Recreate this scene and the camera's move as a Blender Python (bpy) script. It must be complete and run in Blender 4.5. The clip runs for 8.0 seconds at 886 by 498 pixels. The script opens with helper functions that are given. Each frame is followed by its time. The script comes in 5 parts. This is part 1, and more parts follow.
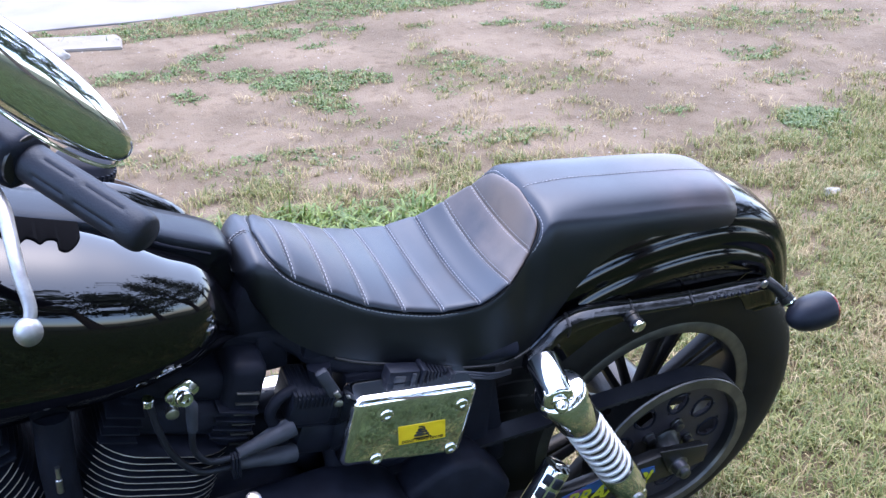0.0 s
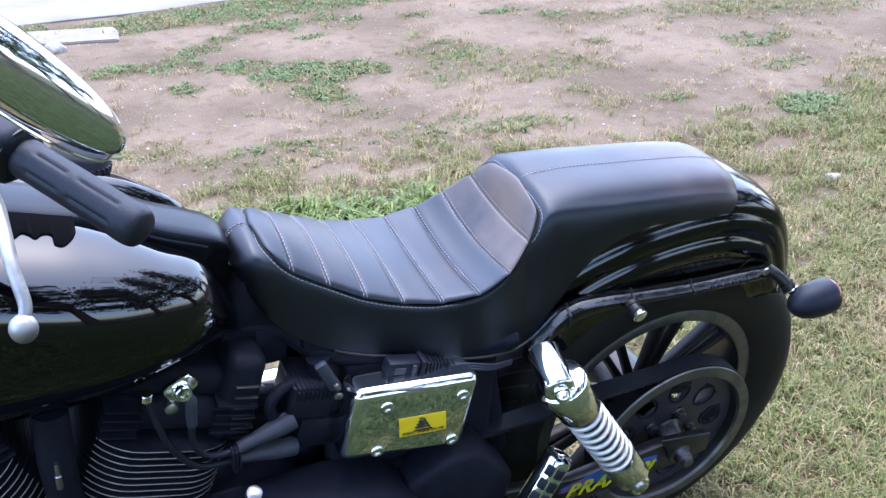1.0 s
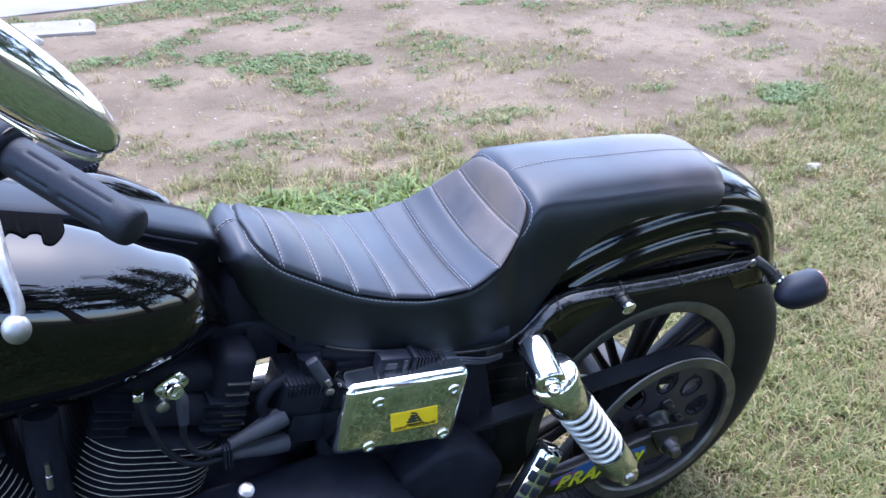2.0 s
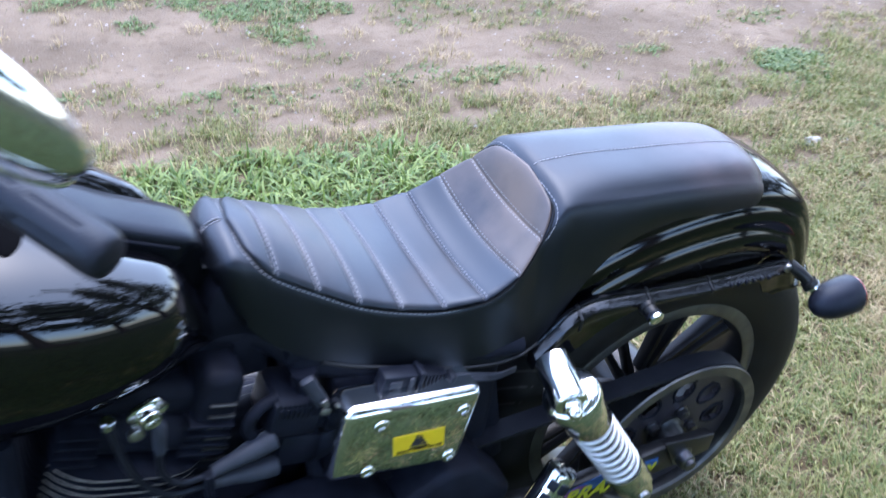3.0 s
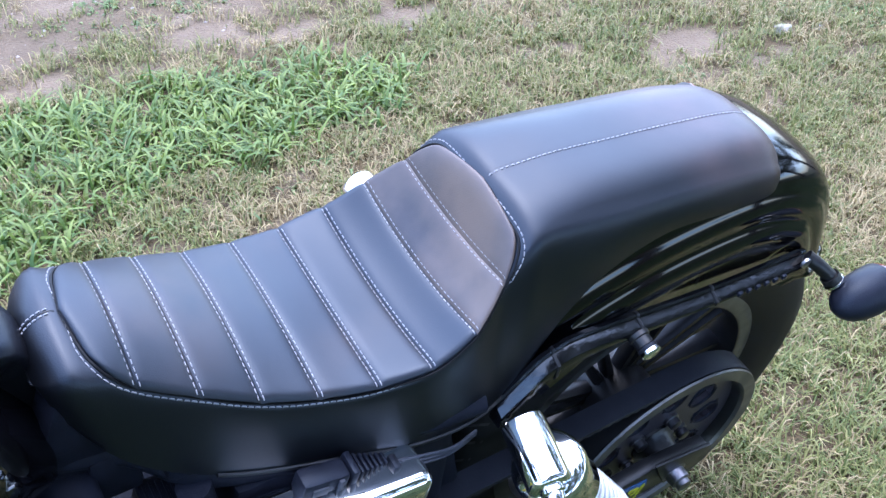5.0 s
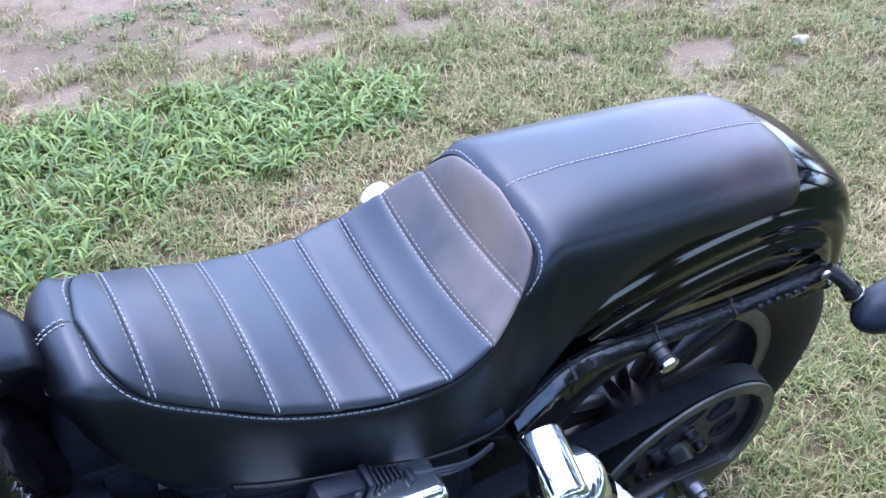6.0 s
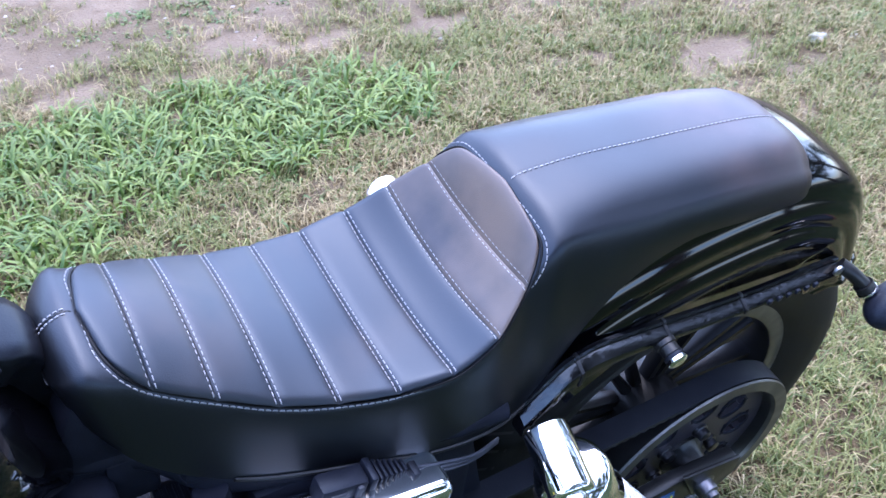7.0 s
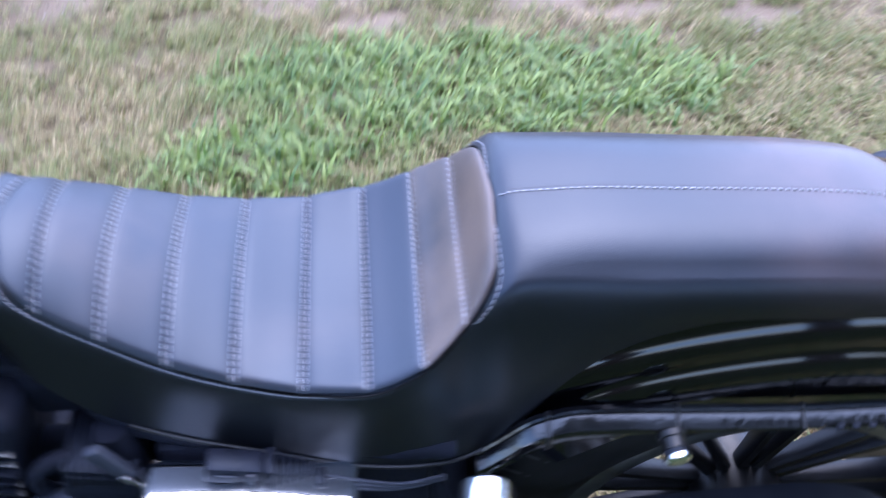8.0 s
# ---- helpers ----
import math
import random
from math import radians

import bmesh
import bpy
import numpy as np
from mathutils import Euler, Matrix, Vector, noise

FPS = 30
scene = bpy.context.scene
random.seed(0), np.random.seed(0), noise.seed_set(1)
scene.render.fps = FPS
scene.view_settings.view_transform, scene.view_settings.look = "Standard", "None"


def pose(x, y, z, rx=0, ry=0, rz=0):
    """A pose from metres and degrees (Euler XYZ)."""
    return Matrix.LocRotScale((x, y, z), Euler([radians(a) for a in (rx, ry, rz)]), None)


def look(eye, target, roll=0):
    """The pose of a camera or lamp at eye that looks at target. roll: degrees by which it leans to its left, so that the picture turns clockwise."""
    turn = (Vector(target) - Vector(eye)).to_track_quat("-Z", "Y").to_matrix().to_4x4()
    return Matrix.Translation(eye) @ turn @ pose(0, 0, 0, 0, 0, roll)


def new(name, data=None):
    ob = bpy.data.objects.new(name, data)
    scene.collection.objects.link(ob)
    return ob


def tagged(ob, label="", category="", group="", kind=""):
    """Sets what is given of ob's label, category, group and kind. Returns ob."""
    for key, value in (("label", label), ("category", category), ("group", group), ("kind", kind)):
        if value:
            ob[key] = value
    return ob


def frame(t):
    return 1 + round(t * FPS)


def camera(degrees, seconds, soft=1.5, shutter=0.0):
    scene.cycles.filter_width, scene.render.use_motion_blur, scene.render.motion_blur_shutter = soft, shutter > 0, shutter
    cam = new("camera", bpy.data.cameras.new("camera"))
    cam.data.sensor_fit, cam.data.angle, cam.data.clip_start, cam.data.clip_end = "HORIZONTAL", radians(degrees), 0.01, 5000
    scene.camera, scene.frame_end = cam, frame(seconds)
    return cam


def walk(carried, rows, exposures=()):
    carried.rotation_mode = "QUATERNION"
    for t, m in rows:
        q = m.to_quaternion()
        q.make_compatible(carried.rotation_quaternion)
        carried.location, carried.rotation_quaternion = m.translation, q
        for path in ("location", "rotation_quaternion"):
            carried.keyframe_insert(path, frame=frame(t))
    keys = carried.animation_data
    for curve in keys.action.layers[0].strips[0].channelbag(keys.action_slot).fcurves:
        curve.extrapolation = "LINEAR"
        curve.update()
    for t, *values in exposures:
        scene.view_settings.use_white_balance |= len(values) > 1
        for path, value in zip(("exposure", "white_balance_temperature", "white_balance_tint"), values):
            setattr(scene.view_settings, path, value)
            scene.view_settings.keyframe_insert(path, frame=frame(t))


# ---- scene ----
from mathutils.bvhtree import BVHTree

cam = camera(48.9, 8.0, soft=1.45, shutter=0.7)
PATH = [
    (0, (-0.912, -1.226, 1.332), (-0.269, 0.177, 0.574), -0.3),
    (0.5, (-0.911, -1.228, 1.332), (-0.270, 0.174, 0.568), -0.7),
    (1, (-0.907, -1.219, 1.330), (-0.268, 0.177, 0.555), -0.9),
    (1.5, (-0.906, -1.216, 1.329), (-0.268, 0.179, 0.550), -1.2),
    (2.8, (-0.943, -1.101, 1.342), (-0.225, 0.213, 0.495), 1.0),
    (3, (-0.895, -1.039, 1.324), (-0.195, 0.267, 0.452), 1.9),
    (3.5, (-0.796, -0.930, 1.320), (-0.162, 0.354, 0.366), 2.2),
    (4, (-0.752, -0.798, 1.312), (-0.076, 0.391, 0.270), 0.2),
    (4.2, (-0.743, -0.770, 1.315), (-0.019, 0.381, 0.261), 1.0),
    (5.5, (-0.715, -0.741, 1.305), (0.002, 0.403, 0.238), 1.2),
    (6, (-0.719, -0.739, 1.305), (-0.014, 0.428, 0.255), 0.6),
    (6.5, (-0.723, -0.742, 1.299), (-0.024, 0.432, 0.255), 0.5),
    (7, (-0.709, -0.744, 1.295), (-0.030, 0.439, 0.246), -0.0),
    (7.5, (-0.561, -0.781, 1.280), (-0.202, 0.521, 0.214), -1.0),
    (7.8, (-0.451, -0.797, 1.266), (-0.291, 0.568, 0.230), -3.3),
    (8, (-0.370, -0.744, 1.262), (-0.305, 0.581, 0.167), -2.1),
]
walk(cam, [(t, look(e, g, r)) for t, e, g, r in PATH], [(0, 2.88, 5900, 16), (3.5, 2.88, 5560, 13), (5.5, 2.95, 5420, 15), (7.0, 2.96, 5400, 19), (8.0, 2.95, 5380, 22)])

# ---- sky and sun: bright hazy evening, soft light ----
SUN_EL, SUN_AZ = 74.0, 40.0
world = bpy.data.worlds.new("sky")
scene.world = world
world.use_nodes = True
wn, wl = world.node_tree.nodes, world.node_tree.links
sky = wn.new("ShaderNodeTexSky")
sky.sky_type, sky.sun_disc = "NISHITA", False
sky.sun_elevation, sky.sun_rotation = radians(SUN_EL), radians(SUN_AZ)
sky.air_density, sky.dust_density, sky.ozone_density = 1.0, 2.2, 1.5
wl.new(sky.outputs["Color"], wn["Background"].inputs["Color"])
wn["Background"].inputs["Strength"].default_value = 0.15
sun = new("sun", bpy.data.lights.new("sun", "SUN"))
sun.data.energy, sun.data.angle, sun.data.color = 0.6, radians(150), (1.0, 0.97, 0.93)
az, el = radians(SUN_AZ), radians(SUN_EL)
sun.matrix_world = look((0, 0, 0), (-math.sin(az) * math.cos(el), -math.cos(az) * math.cos(el), -math.sin(el)))


# ---- materials ----
def mat(name, c1, c2=None, rough=0.5, metal=0.0, scale=20.0, bump=0.0, bscale=300.0, coat=0.0, crough=0.03, cior=1.5, spec=0.5, rvar=0.08, island=False, bdist=0.001, detail=4.0, tint=None, leaf=0.0):
    """A surface with two-scale colour variation, uneven gloss and fine relief."""
    m = bpy.data.materials.new(name)
    m.use_nodes = True
    n, l = m.node_tree.nodes, m.node_tree.links
    b = n["Principled BSDF"]
    c2 = c2 or tuple(v * 0.75 for v in c1)
    co = n.new("ShaderNodeTexCoord")
    big = n.new("ShaderNodeTexNoise")
    big.inputs["Scale"].default_value, big.inputs["Detail"].default_value = scale, detail
    l.new(co.outputs["Object"], big.inputs["Vector"])
    mix = n.new("ShaderNodeMix")
    mix.data_type = "RGBA"
    mix.inputs["A"].default_value, mix.inputs["B"].default_value = (*c1, 1), (*c2, 1)
    ramp = n.new("ShaderNodeMapRange")
    ramp.inputs["From Min"].default_value, ramp.inputs["From Max"].default_value = 0.35, 0.65
    if island:
        geo = n.new("ShaderNodeNewGeometry")
        l.new(geo.outputs["Random Per Island"], mix.inputs["Factor"])
    else:
        l.new(big.outputs["Fac"], ramp.inputs["Value"])
        l.new(ramp.outputs["Result"], mix.inputs["Factor"])
    l.new(mix.outputs["Result"], b.inputs["Base Color"])
    rr = n.new("ShaderNodeMapRange")
    rr.inputs["To Min"].default_value, rr.inputs["To Max"].default_value = max(0.0, rough - rvar), min(1.0, rough + rvar)
    l.new(big.outputs["Fac"], rr.inputs["Value"])
    l.new(rr.outputs["Result"], b.inputs["Roughness"])
    b.inputs["Metallic"].default_value = metal
    b.inputs["Specular IOR Level"].default_value = spec
    if tint:
        b.inputs["Specular Tint"].default_value = (*tint, 1)
    if coat:
        b.inputs["Coat Weight"].default_value, b.inputs["Coat Roughness"].default_value, b.inputs["Coat IOR"].default_value = coat, crough, cior
    if bump:
        fine = n.new("ShaderNodeTexNoise")
        fine.inputs["Scale"].default_value, fine.inputs["Detail"].default_value = bscale, 3.0
        l.new(co.outputs["Object"], fine.inputs["Vector"])
        bp = n.new("ShaderNodeBump")
        bp.inputs["Strength"].default_value, bp.inputs["Distance"].default_value = bump, bdist
        l.new(fine.outputs["Fac"], bp.inputs["Height"])
        l.new(bp.outputs["Normal"], b.inputs["Normal"])
    if leaf:
        thin, both = n.new("ShaderNodeBsdfTranslucent"), n.new("ShaderNodeMixShader")
        l.new(mix.outputs["Result"], thin.inputs["Color"])
        both.inputs["Fac"].default_value = leaf
        l.new(b.outputs["BSDF"], both.inputs[1])
        l.new(thin.outputs["BSDF"], both.inputs[2])
        l.new(both.outputs["Shader"], n["Material Output"].inputs["Surface"])
    return m


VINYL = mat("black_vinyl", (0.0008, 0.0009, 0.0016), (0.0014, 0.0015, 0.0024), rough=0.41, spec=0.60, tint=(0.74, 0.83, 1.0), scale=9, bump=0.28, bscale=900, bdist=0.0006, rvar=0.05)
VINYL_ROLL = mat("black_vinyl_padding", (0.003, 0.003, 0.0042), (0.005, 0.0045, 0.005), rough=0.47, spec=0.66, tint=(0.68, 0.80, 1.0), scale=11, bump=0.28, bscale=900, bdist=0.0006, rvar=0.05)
# rear rolls: a warm brown reflection put into the base colour
VINYL_WARM = mat("warm_reflection_vinyl", (0.034, 0.026, 0.021), (0.092, 0.069, 0.052), rough=0.44, spec=0.55, tint=(0.7, 0.8, 1.0), scale=13, bump=0.28, bscale=900, bdist=0.0006, rvar=0.06)


def smear(m, colour, lo, hi, scale, seed, centre=None, reach=0.1):
    """Faint brown smears over a cover, or one brown patch about a centre."""
    n, l = m.node_tree.nodes, m.node_tree.links
    b = n["Principled BSDF"]
    src = b.inputs["Base Color"].links[0].from_socket
    co, shift, t, band, mix = n.new("ShaderNodeTexCoord"), n.new("ShaderNodeMapping"), n.new("ShaderNodeTexNoise"), n.new("ShaderNodeMapRange"), n.new("ShaderNodeMix")
    shift.inputs["Location"].default_value = (seed, 0, 0)
    t.inputs["Scale"].default_value, t.inputs["Detail"].default_value = scale, 5.0
    band.inputs["From Min"].default_value, band.inputs["From Max"].default_value = lo, hi
    mix.data_type = "RGBA"
    mix.inputs["B"].default_value = (*colour, 1)
    l.new(co.outputs["Object"], shift.inputs["Vector"])
    l.new(shift.outputs["Vector"], t.inputs["Vector"])
    l.new(t.outputs["Fac"], band.inputs["Value"])
    fac = band.outputs["Result"]
    if centre:
        away, fade, both = n.new("ShaderNodeVectorMath"), n.new("ShaderNodeMapRange"), n.new("ShaderNodeMath")
        away.operation, both.operation = "DISTANCE", "MULTIPLY"
        away.inputs[1].default_value = centre
        l.new(co.outputs["Object"], away.inputs[0])
        fade.interpolation_type = "SMOOTHSTEP"
        fade.inputs["From Min"].default_value, fade.inputs["From Max"].default_value = reach, reach * 0.25
        l.new(away.outputs["Value"], fade.inputs["Value"])
        l.new(fade.outputs["Result"], both.inputs[0])
        l.new(fac, both.inputs[1])
        fac = both.outputs["Value"]
    l.new(fac, mix.inputs["Factor"])
    l.new(src, mix.inputs["A"])
    l.new(mix.outputs["Result"], b.inputs["Base Color"])


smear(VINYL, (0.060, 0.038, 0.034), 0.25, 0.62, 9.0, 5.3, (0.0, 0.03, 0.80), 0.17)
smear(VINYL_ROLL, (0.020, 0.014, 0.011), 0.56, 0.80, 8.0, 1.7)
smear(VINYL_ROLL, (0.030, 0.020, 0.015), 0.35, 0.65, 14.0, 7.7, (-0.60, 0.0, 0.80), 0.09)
# paler middle of the reflection painted on the rear rolls
smear(VINYL_WARM, (0.110, 0.078, 0.056), 0.40, 0.66, 12.0, 2.2, (-0.325, 0.01, 0.80), 0.09)
THREAD = mat("pale_thread", (0.26, 0.26, 0.28), (0.20, 0.20, 0.22), rough=0.8, scale=300)
PIPING = mat("black_piping", (0.003, 0.003, 0.004), rough=0.45, spec=0.2, scale=50)
GLOSS = mat("black_gloss_paint", (0.0008, 0.0008, 0.0012), (0.0014, 0.0014, 0.002), rough=0.4, spec=0.0, scale=14, coat=1.0, crough=0.025, cior=1.58)
FENDER = mat("black_fender_paint", (0.0008, 0.0008, 0.0012), (0.0014, 0.0014, 0.002), rough=0.4, spec=0.0, scale=14, coat=1.0, crough=0.085, cior=1.48)
SATIN = mat("black_satin_metal", (0.005, 0.005, 0.006), (0.011, 0.011, 0.012), spec=0.4, rough=0.36, scale=30, bump=0.2, bscale=400)
CRUST = mat("black_powder_coat", (0.002, 0.002, 0.003), (0.004, 0.004, 0.005), spec=0.6, rough=0.14, scale=45, bump=0.32, bscale=140, bdist=0.0014)
ENGINE = mat("black_wrinkle_engine", (0.008, 0.009, 0.014), (0.012, 0.0135, 0.021), spec=0.07, rough=0.5, scale=40, bump=0.3, bscale=700)
WHEEL = mat("black_wheel_coat", (0.005, 0.005, 0.006), (0.009, 0.009, 0.010), spec=0.2, rough=0.38, scale=30, bump=0.2, bscale=400)
FIN_EDGE = mat("bare_fin_edge", (0.46, 0.42, 0.38), (0.28, 0.255, 0.23), rough=0.45, metal=0.2, scale=60)
CHROME = mat("chrome", (0.86, 0.87, 0.88), (0.80, 0.81, 0.82), rough=0.045, metal=1.0, scale=40, rvar=0.03)
STEEL = mat("dull_steel", (0.48, 0.48, 0.5), (0.3, 0.29, 0.28), rough=0.35, metal=1.0, scale=80, bump=0.2)
DARK_STEEL = mat("dark_steel", (0.22, 0.22, 0.25), (0.12, 0.12, 0.13), rough=0.34, metal=1.0, scale=80, bump=0.2)
ALU = mat("worn_aluminium", (0.42, 0.42, 0.44), (0.30, 0.30, 0.315), rough=0.50, metal=1.0, scale=70, bump=0.3, bscale=500)
RIM_EDGE = mat("machined_rim", (0.15, 0.15, 0.145), (0.10, 0.10, 0.10), rough=0.45, metal=0.9, scale=30)
SPRING = mat("white_spring_steel", (0.74, 0.74, 0.74), (0.62, 0.62, 0.63), rough=0.32, metal=0.5, scale=60)
WEB = mat("dusty_pulley_coat", (0.017, 0.0155, 0.021), (0.030, 0.027, 0.034), spec=0.35, rough=0.4, scale=30, bump=0.2, bscale=400)
TYRE = mat("tyre_rubber", (0.0045, 0.0045, 0.005), (0.009, 0.009, 0.009), spec=0.22, rough=0.6, scale=25, bump=0.3, bscale=350)
RUBBER = mat("grey_black_rubber", (0.008, 0.008, 0.011), (0.012, 0.012, 0.016), rough=0.5, spec=0.30, tint=(0.66, 0.8, 1.0), scale=40, bump=0.3, bscale=500)
PLASTIC = mat("dark_plastic", (0.007, 0.008, 0.013), (0.011, 0.012, 0.019), rough=0.45, spec=0.22, tint=(0.7, 0.82, 1.0), scale=50, bump=0.3, bscale=600)
CONSOLE = mat("black_console_vinyl", (0.004, 0.0042, 0.006), (0.007, 0.0072, 0.009), rough=0.34, spec=0.22, tint=(0.6, 0.76, 1.0), scale=30, bump=0.2, bscale=700)
# dull black for the strip that stands for a reflection on the tank
DARK_STRIP = mat("black_reflection_strip", (0.0010, 0.0010, 0.0016), (0.0018, 0.0018, 0.0024), rough=0.8, spec=0.03, scale=40, bump=0.3, bscale=300)
BOOT = mat("grey_rubber_boot", (0.024, 0.028, 0.042), (0.017, 0.020, 0.030), rough=0.6, scale=50)
YELLOW = mat("yellow_decal", (0.80, 0.58, 0.014), (0.74, 0.53, 0.014), rough=0.35, scale=60)
DECAL_LIME = mat("lime_decal", (0.42, 0.43, 0.016), (0.36, 0.38, 0.016), rough=0.35, scale=60)
DECAL_BLUE = mat("blue_decal", (0.016, 0.085, 0.30), (0.016, 0.065, 0.23), rough=0.35, scale=60)
DECAL_PINK = mat("pink_decal", (0.18, 0.05, 0.16), (0.13, 0.04, 0.13), rough=0.35, scale=60)
INK = mat("black_ink", (0.012, 0.012, 0.012), rough=0.5, scale=60)
RED_LENS = mat("red_lens", (0.16, 0.014, 0.010), (0.12, 0.010, 0.008), rough=0.2, scale=40, coat=0.6)
CONCRETE = mat("pale_concrete", (0.205, 0.193, 0.184), (0.17, 0.158, 0.149), rough=0.9, scale=3, bump=0.4, bscale=90, bdist=0.004)
SLAB = mat("tan_concrete", (0.20, 0.182, 0.160), (0.165, 0.148, 0.128), rough=0.9, scale=9, bump=0.4, bscale=90, bdist=0.003)
STONE = mat("pale_stone", (0.32, 0.31, 0.29), (0.22, 0.21, 0.19), rough=0.9, scale=60, bump=0.4, bscale=200, bdist=0.002)
PEBBLE = mat("pebbles", (0.38, 0.34, 0.31), (0.15, 0.12, 0.10), rough=0.9, island=True)
LAWN = mat("lawn_blades", (0.078, 0.112, 0.024), (0.268, 0.262, 0.088), rough=0.6, island=True, leaf=0.3)
STRAW = mat("straw_blades", (0.43, 0.345, 0.185), (0.175, 0.130, 0.056), rough=0.65, island=True, leaf=0.3)
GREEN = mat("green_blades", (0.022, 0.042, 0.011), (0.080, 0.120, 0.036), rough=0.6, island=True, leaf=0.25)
LUSH = mat("lush_blades", (0.055, 0.112, 0.018), (0.225, 0.285, 0.066), rough=0.5, island=True, leaf=0.35)
WEED = mat("weed_leaves", (0.065, 0.118, 0.030), (0.165, 0.215, 0.070), rough=0.55, island=True, leaf=0.3)
NEEDLE = mat("tree_leaves", (0.035, 0.055, 0.02), (0.06, 0.08, 0.03), rough=0.6, island=True)
BRICK = mat("tan_brick", (0.30, 0.20, 0.14), (0.22, 0.14, 0.10), rough=0.9, scale=6, bump=0.5, bscale=40, bdist=0.01)
BARK = mat("bark", (0.10, 0.075, 0.055), (0.05, 0.04, 0.03), rough=0.9, scale=12, bump=0.6, bscale=30, bdist=0.02)


# ---- mesh helpers ----
def curve_fit(xs, ys):
    """A smooth monotone curve through the given stations."""
    xs, ys = np.array(xs, float), np.array(ys, float)
    h, d = np.diff(xs), np.diff(ys) / np.diff(xs)
    m = np.zeros(len(xs))
    m[0], m[-1] = d[0], d[-1]
    for i in range(1, len(xs) - 1):
        if d[i - 1] * d[i] > 0:
            w1, w2 = 2 * h[i] + h[i - 1], h[i] + 2 * h[i - 1]
            m[i] = (w1 + w2) / (w1 / d[i - 1] + w2 / d[i])

    def f(x):
        x = np.clip(x, xs[0], xs[-1])
        i = np.clip(np.searchsorted(xs, x) - 1, 0, len(h) - 1)
        t = (x - xs[i]) / h[i]
        return float((2 * t**3 - 3 * t**2 + 1) * ys[i] + (t**3 - 2 * t**2 + t) * h[i] * m[i] + (3 * t**2 - 2 * t**3) * ys[i + 1] + (t**3 - t**2) * h[i] * m[i + 1])
    return f


def loft(rows, ring=False, caps=False, bm=None):
    """Quads between rows of points; ring closes each row on itself."""
    bm = bm or bmesh.new()
    vs = [[bm.verts.new(p) for p in r] for r in rows]
    for a, b in zip(vs, vs[1:]):
        k = len(a)
        for j in range(k if ring else k - 1):
            bm.faces.new((a[j], a[(j + 1) % k], b[(j + 1) % k], b[j]))
    if caps and ring:
        bm.faces.new(list(reversed(vs[0])))
        bm.faces.new(vs[-1])
    return bm


def smooth_path(pts, n=8):
    """Catmull-Rom points through pts."""
    p = [Vector(q) for q in pts]
    p = [2 * p[0] - p[1]] + p + [2 * p[-1] - p[-2]]
    out = []
    for a, b, c, d in zip(p, p[1:], p[2:], p[3:]):
        for i in range(n):
            t = i / n
            out.append(0.5 * (2 * b + (c - a) * t + (2 * a - 5 * b + 4 * c - d) * t * t + (3 * b - a - 3 * c + d) * t**3))
    return out + [p[-2]]


def tube(pts, r, seg=10, closed=False, bm=None):
    """A round bar along pts; r is one radius or one for each point."""
    p = [Vector(q) for q in pts]
    k = len(p)
    rs = r if isinstance(r, (list, tuple)) else [r] * k
    side = None
    rows = []
    for i in range(k):
        t = (p[(i + 1) % k] - p[i - 1]) if closed else (p[min(i + 1, k - 1)] - p[max(i - 1, 0)])
        t.normalize()
        if side is None:
            side = t.orthogonal().normalized()
        side = (side - t * side.dot(t)).normalized()
        up = t.cross(side)
        rows.append([p[i] + float(rs[i]) * (math.cos(a) * side + math.sin(a) * up) for a in (2 * math.pi * j / seg for j in range(seg))])
    if closed:
        rows.append(rows[0])
    bm = loft(rows, ring=True, caps=not closed, bm=bm)
    if closed:
        bmesh.ops.remove_doubles(bm, verts=bm.verts, dist=1e-6)
    return bm


def lathe(prof, base, axis, seg=32, bm=None, caps=True):
    """A turned body: prof holds (way along the axis, radius)."""
    t = Vector(axis).normalized()
    u = t.orthogonal().normalized()
    v = t.cross(u)
    rows = [[Vector(base) + t * s + max(r, 1e-5) * (math.cos(a) * u + math.sin(a) * v) for a in (2 * math.pi * j / seg for j in range(seg))] for s, r in prof]
    return loft(rows, ring=True, caps=caps, bm=bm)


def box(c, size, bevel=0.0, turn=None, seg=2, bm=None):
    """A box with rounded edges."""
    new_bm = bmesh.new()
    m = Matrix.Translation(c) @ (turn or Matrix()) @ Matrix.Diagonal((*size, 1))
    bmesh.ops.create_cube(new_bm, size=1.0, matrix=m)
    if bevel:
        bmesh.ops.bevel(new_bm, geom=list(new_bm.edges), offset=bevel, segments=seg, affect="EDGES", profile=0.5)
    if bm is None:
        return new_bm
    me = bpy.data.meshes.new("tmp")
    new_bm.to_mesh(me)
    bm.from_mesh(me)
    bpy.data.meshes.remove(me)
    return bm


def slab(outline, y0, y1, bevel=0.0, seg=2):
    """A plate: an outline of (x, z), thick from y0 to y1."""
    bm = bmesh.new()
    a = [bm.verts.new((x, y0, z)) for x, z in outline]
    b = [bm.verts.new((x, y1, z)) for x, z in outline]
    k = len(a)
    bm.faces.new(a)
    bm.faces.new(list(reversed(b)))
    for j in range(k):
        bm.faces.new((a[j], b[j], b[(j + 1) % k], a[(j + 1) % k]))
    bmesh.ops.recalc_face_normals(bm, faces=bm.faces)
    if bevel:
        bmesh.ops.bevel(bm, geom=[e for e in bm.edges], offset=bevel, segments=seg, affect="EDGES", profile=0.5)
    return bm


